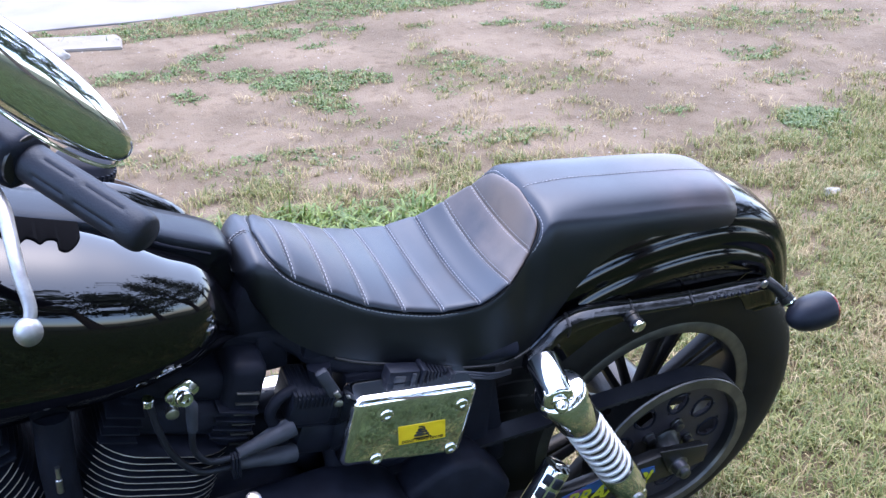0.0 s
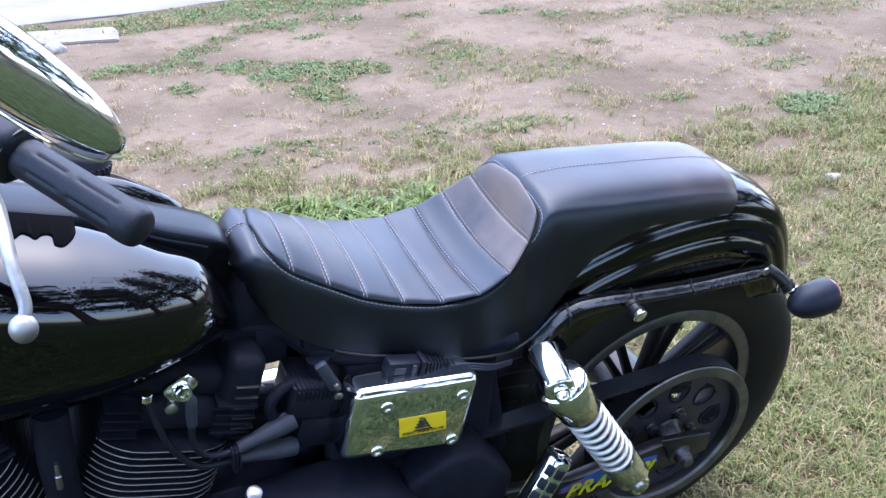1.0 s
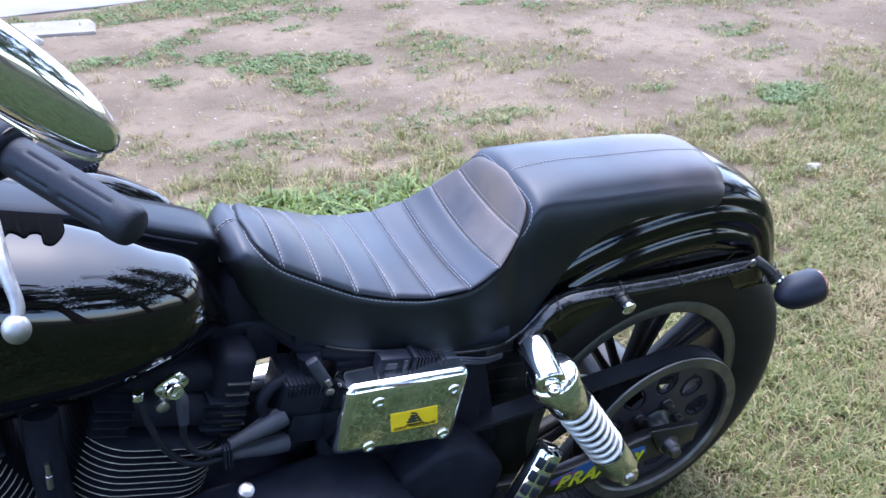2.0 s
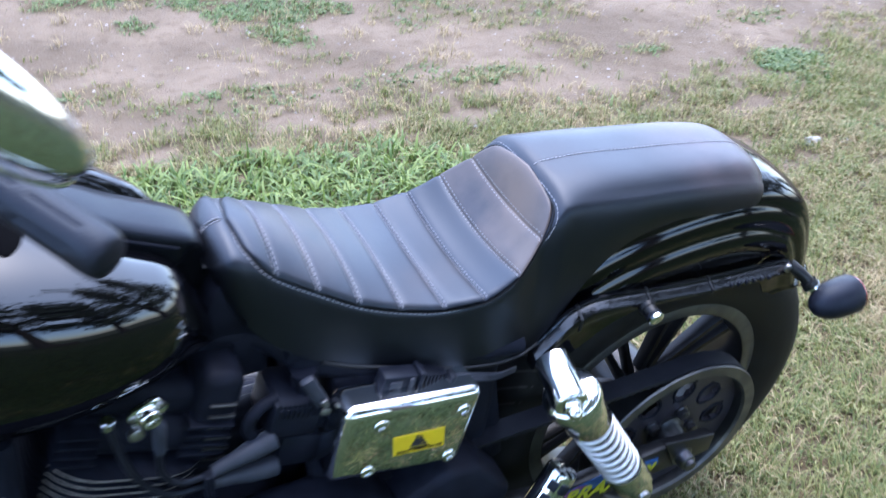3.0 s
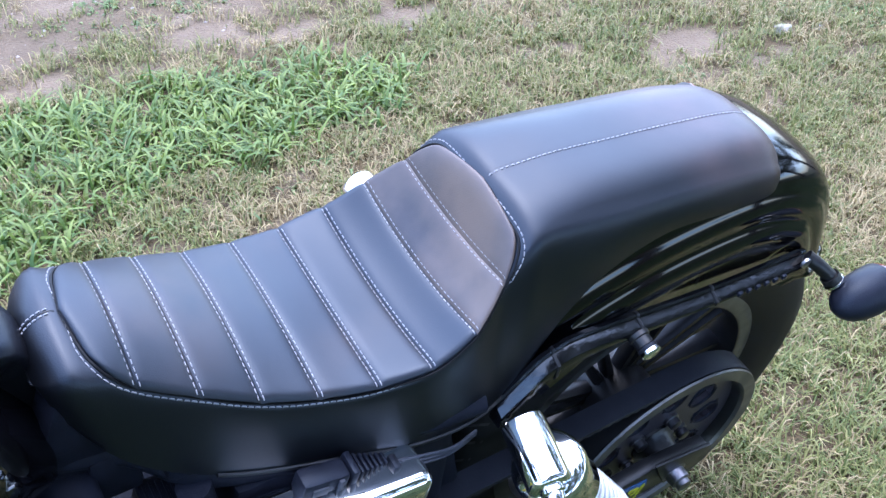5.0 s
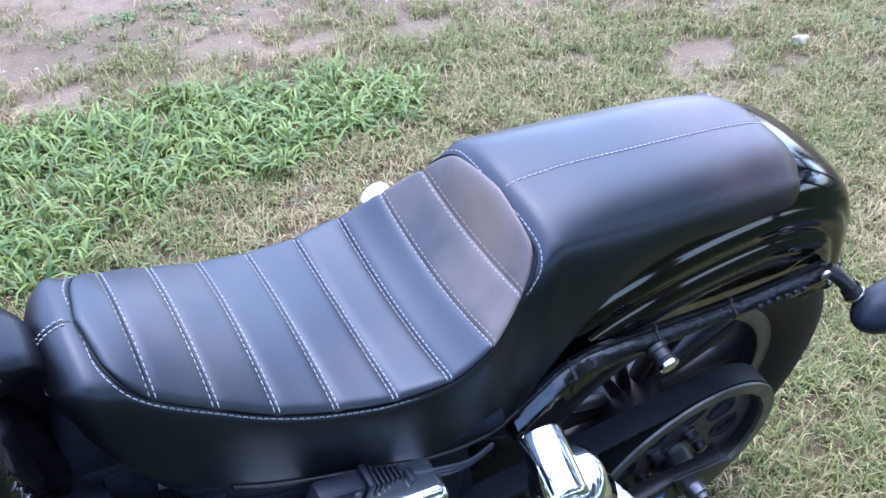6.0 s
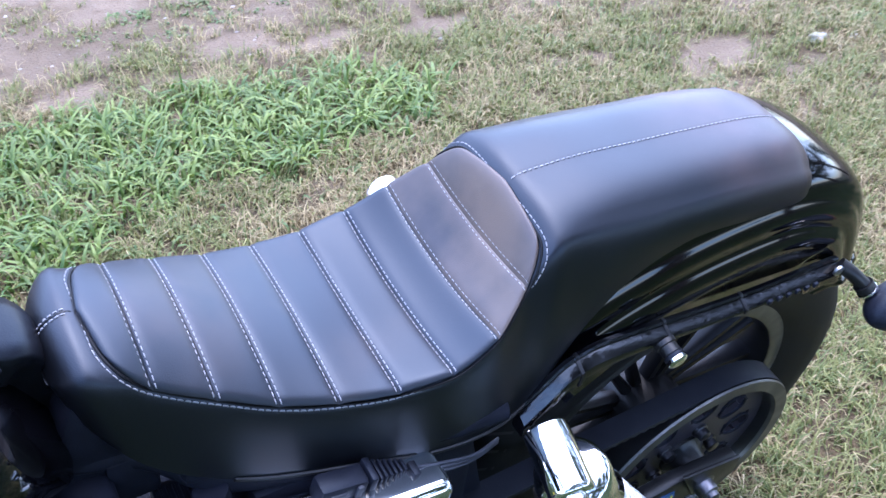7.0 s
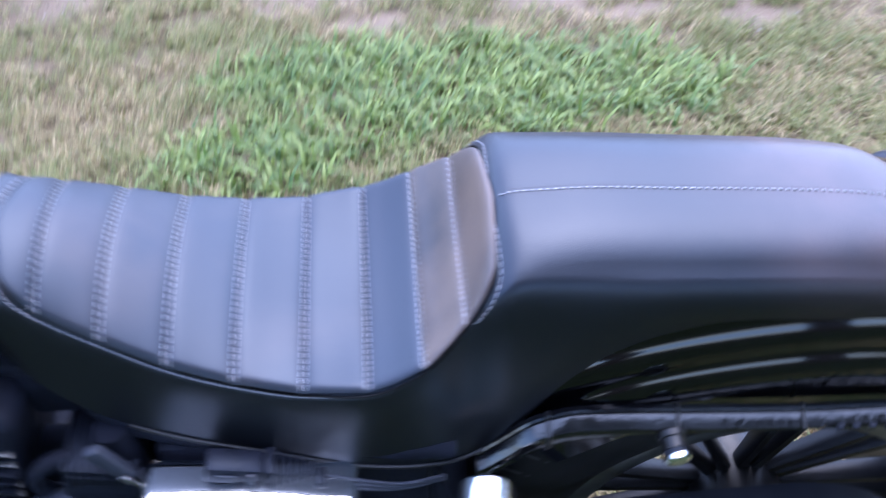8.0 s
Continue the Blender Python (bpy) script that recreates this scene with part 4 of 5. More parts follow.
# shocks
for sy in (1, -1):
    d = Vector((0.547, 0, -0.837))
    top = Vector((-0.327, -0.187 * sy, 0.640))
    sh = part("shock", lathe([(0.035, 0.0165), (0.30, 0.0165)], top, d, 24), SATIN, bike, "chrome shock absorber with bright coil spring")
    reach = 0.070 if sy > 0 else 0.062
    part("mount_sleeve", lathe([(0, 0.0205), (0.002, 0.0225), (reach - 0.006, 0.0225), (reach - 0.002, 0.0215), (reach, 0.019), (reach, 0.012)], (-0.3165 if sy > 0 else -0.314, -0.1436 if sy > 0 else 0.128, 0.6385 if sy > 0 else 0.660), (-0.16, -sy, -0.16 if sy > 0 else 0.10), 32), CHROME, sh, "polished chrome mount sleeve")
    if sy > 0:
        part("acorn_nut", lathe([(0, 0.0125), (0.005, 0.0125), (0.006, 0.0095), (0.012, 0.009), (0.017, 0.006), (0.019, 0.001)], (-0.3275, -0.212 * sy, 0.6275 if sy > 0 else 0.668), (-0.16, -sy, -0.16 if sy > 0 else 0.10), 20), CHROME, sh)
    part("top_cap", lathe([(0.020, 0.020), (0.023, 0.033), (0.028, 0.0372), (0.041, 0.0375), (0.044, 0.034)], top, d, 40), CHROME, sh)
    part("upper_sleeve", lathe([(0.042, 0.0315), (0.044, 0.0325), (0.100, 0.0325), (0.102, 0.031), (0.102, 0.022)], top, d, 36), CHROME, sh, "chrome upper sleeve")
    u = d.orthogonal().normalized()
    v = d.cross(u)
    turns = 8.5
    coil = [top + d * (0.100 + 0.166 * i / 200) + 0.0268 * (math.cos(2 * math.pi * turns * i / 200) * u + math.sin(2 * math.pi * turns * i / 200) * v) for i in range(201)]
    part("coil_spring", tube(coil, 0.0035, 10), SPRING, sh, "bright coil spring")
    part("lower_sleeve", lathe([(0.264, 0.022), (0.264, 0.029), (0.267, 0.030), (0.325, 0.030), (0.330, 0.029), (0.338, 0.016), (0.345, 0.013)], top, d, 36), CHROME, sh, "chrome lower sleeve")
    part("lower_eye", lathe([(-0.018, 0.016), (-0.014, 0.019), (0.014, 0.019), (0.018, 0.016)], top + d * 0.352, (0, 1, 0), 24), CHROME, sh)
    part("lower_bolt", lathe([(0, 0.0095), (0.006, 0.0095), (0.008, 0.006)], top + d * 0.330 + Vector((0.0, -0.026 * sy, 0)), (0, -sy, 0), 12), STEEL, sh)

# rear fender with two raised ribs
fend_x = [-0.33, -0.26, -0.18, -0.09, 0.0, 0.07, 0.128, 0.161, 0.182, 0.192, 0.195]
fend_z = [0.700, 0.745, 0.772, 0.786, 0.787, 0.772, 0.741, 0.700, 0.648, 0.607, 0.590]
line = smooth_path([(x, 0, z) for x, z in zip(fend_x, fend_z)], 7)
prof = [(0.0, 0.0), (0.022, 0.001), (0.045, 0.003), (0.062, 0.007), (0.075, 0.013), (0.082, 0.021), (0.0846, 0.029), (0.0860, 0.0330), (0.0888, 0.0362), (0.0918, 0.0400), (0.0938, 0.0455), (0.0946, 0.0520), (0.0942, 0.0580), (0.0938, 0.0630), (0.0946, 0.0665), (0.0972, 0.0695), (0.1000, 0.0735), (0.1018, 0.0790), (0.1024, 0.0860), (0.1016, 0.0940), (0.0996, 0.103), (0.0976, 0.113), (0.0965, 0.148), (0.0945, 0.148)]
rows = []
for i, p in enumerate(line):
    t = line[min(i + 1, len(line) - 1)] - line[max(i - 1, 0)]
    nrm = Vector((t.z, 0, -t.x)).normalized()
    s = i / (len(line) - 1)
    deep = 1.0 - 0.38 * max(0.0, (s - 0.55) / 0.45)
    lip = max(0.0, 1 - (1 - s) / 0.035) * 0.006
    left = [p + nrm * (dd * deep - lip) + Vector((0, -y - lip * 0.5, 0)) for y, dd in prof]
    right = [Vector((q.x, -q.y, q.z)) for q in left[1:]]
    rows.append(list(reversed(left)) + right)
fender = part("rear_fender", loft(rows), FENDER, bike, "glossy black rear fender with raised ribs", sharp=60)
sol = fender.modifiers.new("sheet", "SOLIDIFY")
sol.thickness, sol.offset = 0.002, 0
# fender struts
for sy in (1, -1):
    top = [(-0.352, 0.598), (-0.335, 0.614), (-0.305, 0.643), (-0.272, 0.674), (-0.24, 0.683), (-0.2, 0.680), (-0.14, 0.672), (-0.03, 0.660), (0.085, 0.654), (0.1, 0.652)]
    low = [(0.104, 0.638), (0.08, 0.638), (-0.039, 0.645), (-0.15, 0.654), (-0.2, 0.658), (-0.24, 0.655), (-0.268, 0.646), (-0.3, 0.618), (-0.33, 0.590), (-0.352, 0.576)]
    zt = curve_fit([x for x, _ in top], [z for _, z in top])
    zb = curve_fit([x for x, _ in reversed(low)], [z for _, z in reversed(low)])

    def strut_ring(x, g=0.0):
        a, b = zt(x) + g, zb(x) - g
        prof = [(0.104, a), (0.1085, a + 0.0006), (0.1105, a - 0.0012), (0.1108, a - 0.0042), (0.1125, a - 0.0048), (0.1190, a - 0.0080), (0.1218 + g, a - 0.0100), (0.1225 + g, a - 0.0125), (0.1225 + g, b + 0.004), (0.1210 + g, b + 0.001), (0.118, b), (0.104, b)]
        return [Vector((x, -y * sy, z)) for y, z in prof]

    st = part("fender_strut", loft([strut_ring(x) for x in np.linspace(-0.322, 0.101, 90)], ring=True, caps=True), CRUST, bike, "black coated steel fender strut", sharp=35)
    for x in (-0.264, -0.156, -0.048):
        part("strut_band", loft([strut_ring(x + d, g) for d, g in ((-0.0020, 0.0), (-0.0016, 0.0012), (0.0016, 0.0012), (0.0020, 0.0))], ring=True, caps=True), SATIN, st)
    part("docking_stud", lathe([(0, 0.0118), (0.005, 0.0118), (0.006, 0.0100), (0.015, 0.0100)], (-0.162, -0.121 * sy, 0.659), (0.05, -sy, -0.2), 24), SATIN, st, "black docking stud")
    part("stud_ring", lathe([(0.015, 0.008), (0.016, 0.0110), (0.020, 0.0110), (0.021, 0.008)], (-0.162, -0.121 * sy, 0.659), (0.05, -sy, -0.2), 24), RUBBER, st)
    part("stud_cap", lathe([(0.020, 0.009), (0.0205, 0.0112), (0.024, 0.0114), (0.026, 0.0098), (0.0270, 0.0062), (0.0260, 0.0032), (0.0250, 0.001)], (-0.162, -0.121 * sy, 0.659), (0.05, -sy, -0.2), 24), CHROME, st, "chrome screw cap")
    part("strut_bolt", lathe([(0, 0.0065), (0.003, 0.0065), (0.004, 0.004)], (0.082, -0.124 * sy, 0.656), (0, -sy, 0), 14), STEEL, st)
    for k in range(6):
        part("strut_clip", box((-0.02 + 0.014 * k, -0.126 * sy, 0.655 - 0.0012 * k), (0.006, 0.004, 0.006), 0.001), PLASTIC, st)
    # turn signal
    sz = 0.618 if sy > 0 else 0.632
    sig = part("turn_signal", lathe([(0.0, 0.003), (0.003, 0.010), (0.009, 0.0165), (0.019, 0.023), (0.034, 0.0272), (0.051, 0.0286), (0.072, 0.0286), (0.0745, 0.0274)], (0.100, -0.174 * sy, sz), (1, 0, 0.05), 36), PLASTIC, bike, "black bullet turn signal with red lens")
    part("lens", lathe([(0.0738, 0.0278), (0.077, 0.0272), (0.080, 0.0245), (0.0830, 0.017), (0.084, 0.004)], (0.100, -0.174 * sy, sz), (1, 0, 0.05), 36), RED_LENS, sig, "red lens")
    part("signal_stem", tube(smooth_path([(0.092, -0.118 * sy, 0.655), (0.102, -0.132 * sy, 0.648), (0.118, -0.150 * sy, 0.632), (0.128, -0.160 * sy, 0.624)], 5), 0.0085, 12), SATIN, sig)
    part("stem_collar", lathe([(0, 0.0115), (0.008, 0.0115)], (0.112, -0.143 * sy, 0.638), (0.45, -0.6 * sy, -0.65), 18), SATIN, sig)
    part("stem_ring", lathe([(0.008, 0.0095), (0.009, 0.0122), (0.0115, 0.0122), (0.0125, 0.0095)], (0.112, -0.143 * sy, 0.638), (0.45, -0.6 * sy, -0.65), 18), CHROME, sig, "thin chrome ring")

# chrome side cover with its decal
ol = [(-0.595, 0.670), (-0.419, 0.645), (-0.438, 0.518), (-0.617, 0.556)]
bm = slab(ol, -0.163, -0.108, 0.0)
for v in bm.verts:
    if v.co.y > -0.14:
        v.co.z -= 0.004
bmesh.ops.bevel(bm, geom=list(bm.edges), offset=0.014, segments=5, affect="EDGES", profile=0.5)
plate = part("side_cover", bm, CHROME, bike, "chrome electrical side cover", sharp=50)
for x, z in ((-0.4466, 0.618), (-0.554, 0.635), (-0.457, 0.539), (-0.566, 0.559)):
    part("cover_bolt", lathe([(0, 0.0095), (0.0010, 0.0095), (0.0020, 0.0088), (0.0026, 0.0070), (0.0027, 0.0046), (0.0006, 0.0042), (0.0006, 0.0005)], (x, -0.163, z), (0, -1, 0), 20), CHROME, plate)
du, dv = Vector((0.0675, 0, -0.0095)), Vector((-0.0026, 0, 0.0335))
cen = Vector((-0.5021, -0.1636, 0.5862))
bm = bmesh.new()
q = [cen - du / 2 - dv / 2, cen + du / 2 - dv / 2, cen + du / 2 + dv / 2, cen - du / 2 + dv / 2]
a = [bm.verts.new(p) for p in q]
b = [bm.verts.new(p + Vector((0, 0.002, 0))) for p in q]
bm.faces.new(a)
for j in range(4):
    bm.faces.new((a[j], b[j], b[(j + 1) % 4], a[(j + 1) % 4]))
decal = part("flag_decal", bm, YELLOW, plate, "yellow flag decal with coiled snake and motto")
rot = Matrix.Translation(cen + Vector((0, -0.0006, 0)) - dv * 0.36) @ Matrix.Rotation(radians(8.0), 4, "Y") @ Matrix.Rotation(radians(90), 4, "X")
lettering("motto", "DONT TREAD ON ME", 0.0062, rot, INK, plate)
ex, ez = du.normalized(), dv.normalized()
snake = []
for k in range(3):
    w, h = 0.0105 - 0.0028 * k, 0.0022
    for t in np.linspace(0, 2 * math.pi, 16, endpoint=False):
        snake.append(cen + Vector((0, -0.0008, 0)) + ex * (w * math.cos(t) - 0.001) + ez * (-0.0055 + 0.0050 * k + h * math.sin(t) + 0.0050 * t / (2 * math.pi)))
snake += [cen + Vector((0, -0.0008, 0)) + ex * a + ez * b for a, b in ((0.003, 0.0105), (-0.001, 0.0125), (-0.005, 0.0125))]
part("coiled_snake", tube(snake, 0.0011, 6), INK, plate, "black coiled snake drawing")
part("snake_base", box(cen + Vector((0, -0.0006, 0)) + ez * -0.0085, (0.026, 0.0006, 0.002), 0, Matrix.Rotation(radians(8.0), 4, "Y")), INK, plate)

part("frame_gusset", box((-0.671, -0.052, 0.690), (0.040, 0.018, 0.058), 0.005), ENGINE, bike, "black frame gusset")
# dark works behind the cover: battery box, gearbox, frame rails
part("battery_box", box((-0.475, 0.0, 0.53), (0.23, 0.21, 0.26), 0.012), ENGINE, bike, "black battery box")
part("gearbox", box((-0.58, 0.02, 0.36), (0.30, 0.20, 0.20), 0.03, None, 3), ENGINE, bike, "black gearbox case")
for sy in (1, -1):
    part("frame_rail", tube(smooth_path([(-1.15, 0.03 * sy, 0.80), (-0.90, 0.035 * sy, 0.76), (-0.68, 0.045 * sy, 0.715), (-0.60, 0.08 * sy, 0.672), (-0.45, 0.10 * sy, 0.648), (-0.34, 0.105 * sy, 0.640)], 6), 0.014, 14), ENGINE, bike, "black frame tube")
    part("frame_rail", tube(smooth_path([(-0.62, 0.09 * sy, 0.68), (-0.60, 0.10 * sy, 0.5), (-0.58, 0.11 * sy, 0.28), (-0.72, 0.12 * sy, 0.20), (-1.1, 0.11 * sy, 0.19), (-1.22, 0.06 * sy, 0.4), (-1.18, 0.03 * sy, 0.78)], 6), 0.015, 14), ENGINE, bike, "black frame tube")
part("frame_backbone", box((-0.672, 0, 0.735), (0.10, 0.11, 0.11), 0.01, Matrix.Rotation(radians(20), 4, "Y")), ENGINE, bike, "black frame backbone")
head = part("rocker_cover", box((-0.728, -0.035, 0.628), (0.050, 0.13, 0.17), 0.014, Matrix.Rotation(radians(14), 4, "Y"), 3), ENGINE, bike, "black ribbed rocker cover")
for k in range(6):
    part("cover_rib", box((-0.714 - 0.003 * k, -0.101, 0.672 - 0.0165 * k), (0.030, 0.006, 0.0020), 0.0006, Matrix.Rotation(radians(17), 4, "Y")), RIM_EDGE, head)
part("oil_bag", box((-0.66, 0.0, 0.43), (0.12, 0.14, 0.16), 0.02, None, 3), ENGINE, bike, "black oil housing")
part("intake", box((-0.945, 0.0, 0.705), (0.12, 0.12, 0.09), 0.02, None, 3), ENGINE, bike, "black intake housing")
part("seat_pan", box((-0.47, 0, 0.672), (0.34, 0.17, 0.03), 0.01, Matrix.Rotation(radians(9), 4, "Y")), ENGINE, bike, "black seat pan")
part("inner_fender", box((-0.36, 0, 0.52), (0.035, 0.19, 0.26), 0.01, Matrix.Rotation(radians(-12), 4, "Y")), ENGINE, bike, "black inner fender")
# primary cover
ol = [(-0.62 + 0.135 * math.cos(a), 0.375 + 0.135 * math.sin(a)) for a in np.linspace(-math.pi / 2, math.pi / 2, 20)] + [(-1.0 + 0.15 * math.cos(a), 0.355 + 0.15 * math.sin(a)) for a in np.linspace(math.pi / 2, 1.5 * math.pi, 20)]
part("primary_cover", slab(ol, -0.205, -0.10, 0.014, 3), ENGINE, bike, "satin black primary cover")
part("sprocket_cover", slab([(-0.50, 0.30), (-0.36, 0.33), (-0.345, 0.42), (-0.40, 0.49), (-0.45, 0.50), (-0.52, 0.46)], -0.165, -0.10, 0.012, 3), ENGINE, bike, "satin black sprocket cover")

# connectors, strap and wires under the seat edge
con = part("connector", box((-0.520, -0.124, 0.662), (0.046, 0.022, 0.024), 0.004, Matrix.Rotation(radians(14), 4, "Y")), PLASTIC, bike, "dark wiring connector")
part("connector_collar", box((-0.4935, -0.124, 0.656), (0.007, 0.025, 0.027), 0.002, Matrix.Rotation(radians(14), 4, "Y")), PLASTIC, con)
for k in range(6):
    part("connector_rib", box((-0.486 + 0.0055 * k, -0.124, 0.6535 - 0.0014 * k), (0.003, 0.022 - 0.0018 * k, 0.020 - 0.0018 * k), 0.001, Matrix.Rotation(radians(14), 4, "Y")), PLASTIC, con)
part("connector_latch", box((-0.526, -0.135, 0.664), (0.016, 0.004, 0.010), 0.0015, Matrix.Rotation(radians(14), 4, "Y")), BOOT, con)
part("connector_latch", box((-0.507, -0.136, 0.659), (0.006, 0.004, 0.018), 0.0015, Matrix.Rotation(radians(14), 4, "Y")), BOOT, con)
for k in range(3):
    part("wire", tube(smooth_path([(-0.455, -0.128 - 0.003 * k, 0.648), (-0.42, -0.134 - 0.002 * k, 0.641 - 0.003 * k), (-0.385, -0.132, 0.626 - 0.004 * k), (-0.350, -0.120, 0.612 - 0.003 * k)], 5), 0.0017, 8), BOOT, bike, "thin grey wire")
part("cable_tie", box((-0.452, -0.132, 0.646), (0.008, 0.016, 0.014), 0.002, Matrix.Rotation(radians(14), 4, "Y")), RUBBER, bike)
strap = part("strap_buckle", box((-0.617, -0.118, 0.672), (0.016, 0.010, 0.050), 0.003, Matrix.Rotation(radians(-24), 4, "Y")), BOOT, bike, "grey strap buckle")
part("buckle_tongue", box((-0.607, -0.125, 0.655), (0.007, 0.004, 0.012), 0.001, Matrix.Rotation(radians(-24), 4, "Y")), STEEL, strap)

# ignition coil with boots and leads
tilt = Matrix.Rotation(radians(14), 4, "Y")
coil = part("ignition_coil", box((-0.637, -0.084, 0.630), (0.060, 0.068, 0.052), 0.007, tilt), PLASTIC, bike, "black ignition coil block with moulded ribs")
part("lower_coil", box((-0.632, -0.082, 0.570), (0.052, 0.062, 0.050), 0.006, tilt), PLASTIC, coil)
part("coil_waist", box((-0.634, -0.082, 0.600), (0.046, 0.056, 0.018), 0.003, tilt), ENGINE, coil)
for k in range(9):
    part("coil_rib", box((-0.660 + 0.0056 * k, -0.088, 0.6615 - 0.0014 * k), (0.0024, 0.060, 0.005), 0.0008, tilt), PLASTIC, coil)
    part("coil_rib", box((-0.656 + 0.0056 * k, -0.1185, 0.650 - 0.0014 * k), (0.0024, 0.004, 0.014), 0.0008, tilt), PLASTIC, coil)
for x, z in ((-0.603, 0.622), (-0.600, 0.560)):
    part("coil_ear", box((x, -0.110, z), (0.014, 0.008, 0.040), 0.002, tilt), PLASTIC, coil)
    for k in range(4):
        part("ear_tooth", box((x + 0.008 - 0.0025 * k, -0.112, z + 0.014 - 0.010 * k), (0.006, 0.008, 0.005), 0.001, tilt), PLASTIC, coil)
part("coil_screw", lathe([(0, 0.0055), (0.003, 0.0055), (0.004, 0.003)], (-0.603, -0.114, 0.630), (0, -1, 0), 12), STEEL, coil)
for a, b in (((-0.662, -0.114, 0.6085), (-0.737, -0.125, 0.597)), ((-0.662, -0.114, 0.560), (-0.740, -0.125, 0.580))):
    av, bv = Vector(a), Vector(b)
    part("lead_boot", lathe([(0, 0.0125), (0.006, 0.0130), (0.030, 0.0122), (0.052, 0.0092), ((bv - av).length, 0.0080)], av, bv - av, 18), BOOT, coil, "grey rubber boot")
part("ignition_lead", tube(smooth_path([(-0.734, -0.125, 0.597), (-0.752, -0.128, 0.597), (-0.776, -0.132, 0.606), (-0.791, -0.133, 0.632), (-0.791, -0.134, 0.670), (-0.789, -0.136, 0.700)], 7), 0.0044, 10), RUBBER, bike, "black ignition lead")
part("lead_boot", tube([(-0.7905, -0.135, 0.668), (-0.790, -0.136, 0.690), (-0.789, -0.138, 0.709), (-0.791, -0.136, 0.716)], [0.0062, 0.0070, 0.0072, 0.0060], 12), BOOT, bike, "grey rubber boot")
part("ignition_lead", tube(smooth_path([(-0.737, -0.125, 0.580), (-0.757, -0.128, 0.582), (-0.789, -0.131, 0.592), (-0.815, -0.132, 0.630), (-0.828, -0.130, 0.675), (-0.834, -0.126, 0.718)], 7), 0.0044, 10), RUBBER, bike, "black ignition lead")
for k in range(3):
    part("lead_clip", box((-0.738 - 0.004 * k, -0.130, 0.584), (0.003, 0.014, 0.036), 0.001), PLASTIC, bike)
br = part("chrome_bracket", slab([(-0.817, 0.726), (-0.811, 0.732), (-0.793, 0.7415), (-0.786, 0.7415), (-0.777, 0.729), (-0.778, 0.722), (-0.801, 0.703), (-0.808, 0.703), (-0.817, 0.720)], -0.131, -0.124, 0.002), CHROME, bike, "chrome diamond-shaped engine bracket")
part("bracket_cap", lathe([(0, 0.0125), (0.003, 0.0125), (0.004, 0.0105), (0.010, 0.0105), (0.012, 0.009), (0.012, 0.005), (0.009, 0.004)], (-0.797, -0.130, 0.7225), (0.12, -1, 0.15), 24), CHROME, br)
part("bracket_slot", box((-0.800, -0.1405, 0.727), (0.003, 0.004, 0.016), 0.001, Matrix.Rotation(radians(25), 4, "Y")), INK, br)
for x, z in ((-0.811, 0.7225), (-0.784, 0.7335)):
    part("bracket_bolt", lathe([(0, 0.0042), (0.002, 0.0042), (0.003, 0.0025)], (x, -0.131, z), (0, -1, 0), 10), STEEL, br)
part("starter_housing", box((-0.668, -0.045, 0.545), (0.13, 0.034, 0.115), 0.012, None, 3), ENGINE, bike, "black starter housing")
part("breather_hose", tube(smooth_path([(-0.655, -0.100, 0.658), (-0.676, -0.106, 0.656), (-0.690, -0.108, 0.636), (-0.684, -0.106, 0.612), (-0.664, -0.100, 0.600)], 6), 0.0075, 12), ENGINE, bike, "black breather hose")
part("hose_clamp", lathe([(0, 0.006), (0.001, 0.0072), (0.010, 0.0072), (0.011, 0.006)], (-0.836, -0.126, 0.716), (0.1, -0.1, 1), 16), CHROME, bike, "steel hose clamp")
part("bright_bolt", lathe([(0, 0.008), (0.007, 0.008), (0.009, 0.004)], (-0.8106, -0.126, 0.698), (0, -1, 0), 12), STEEL, bike)


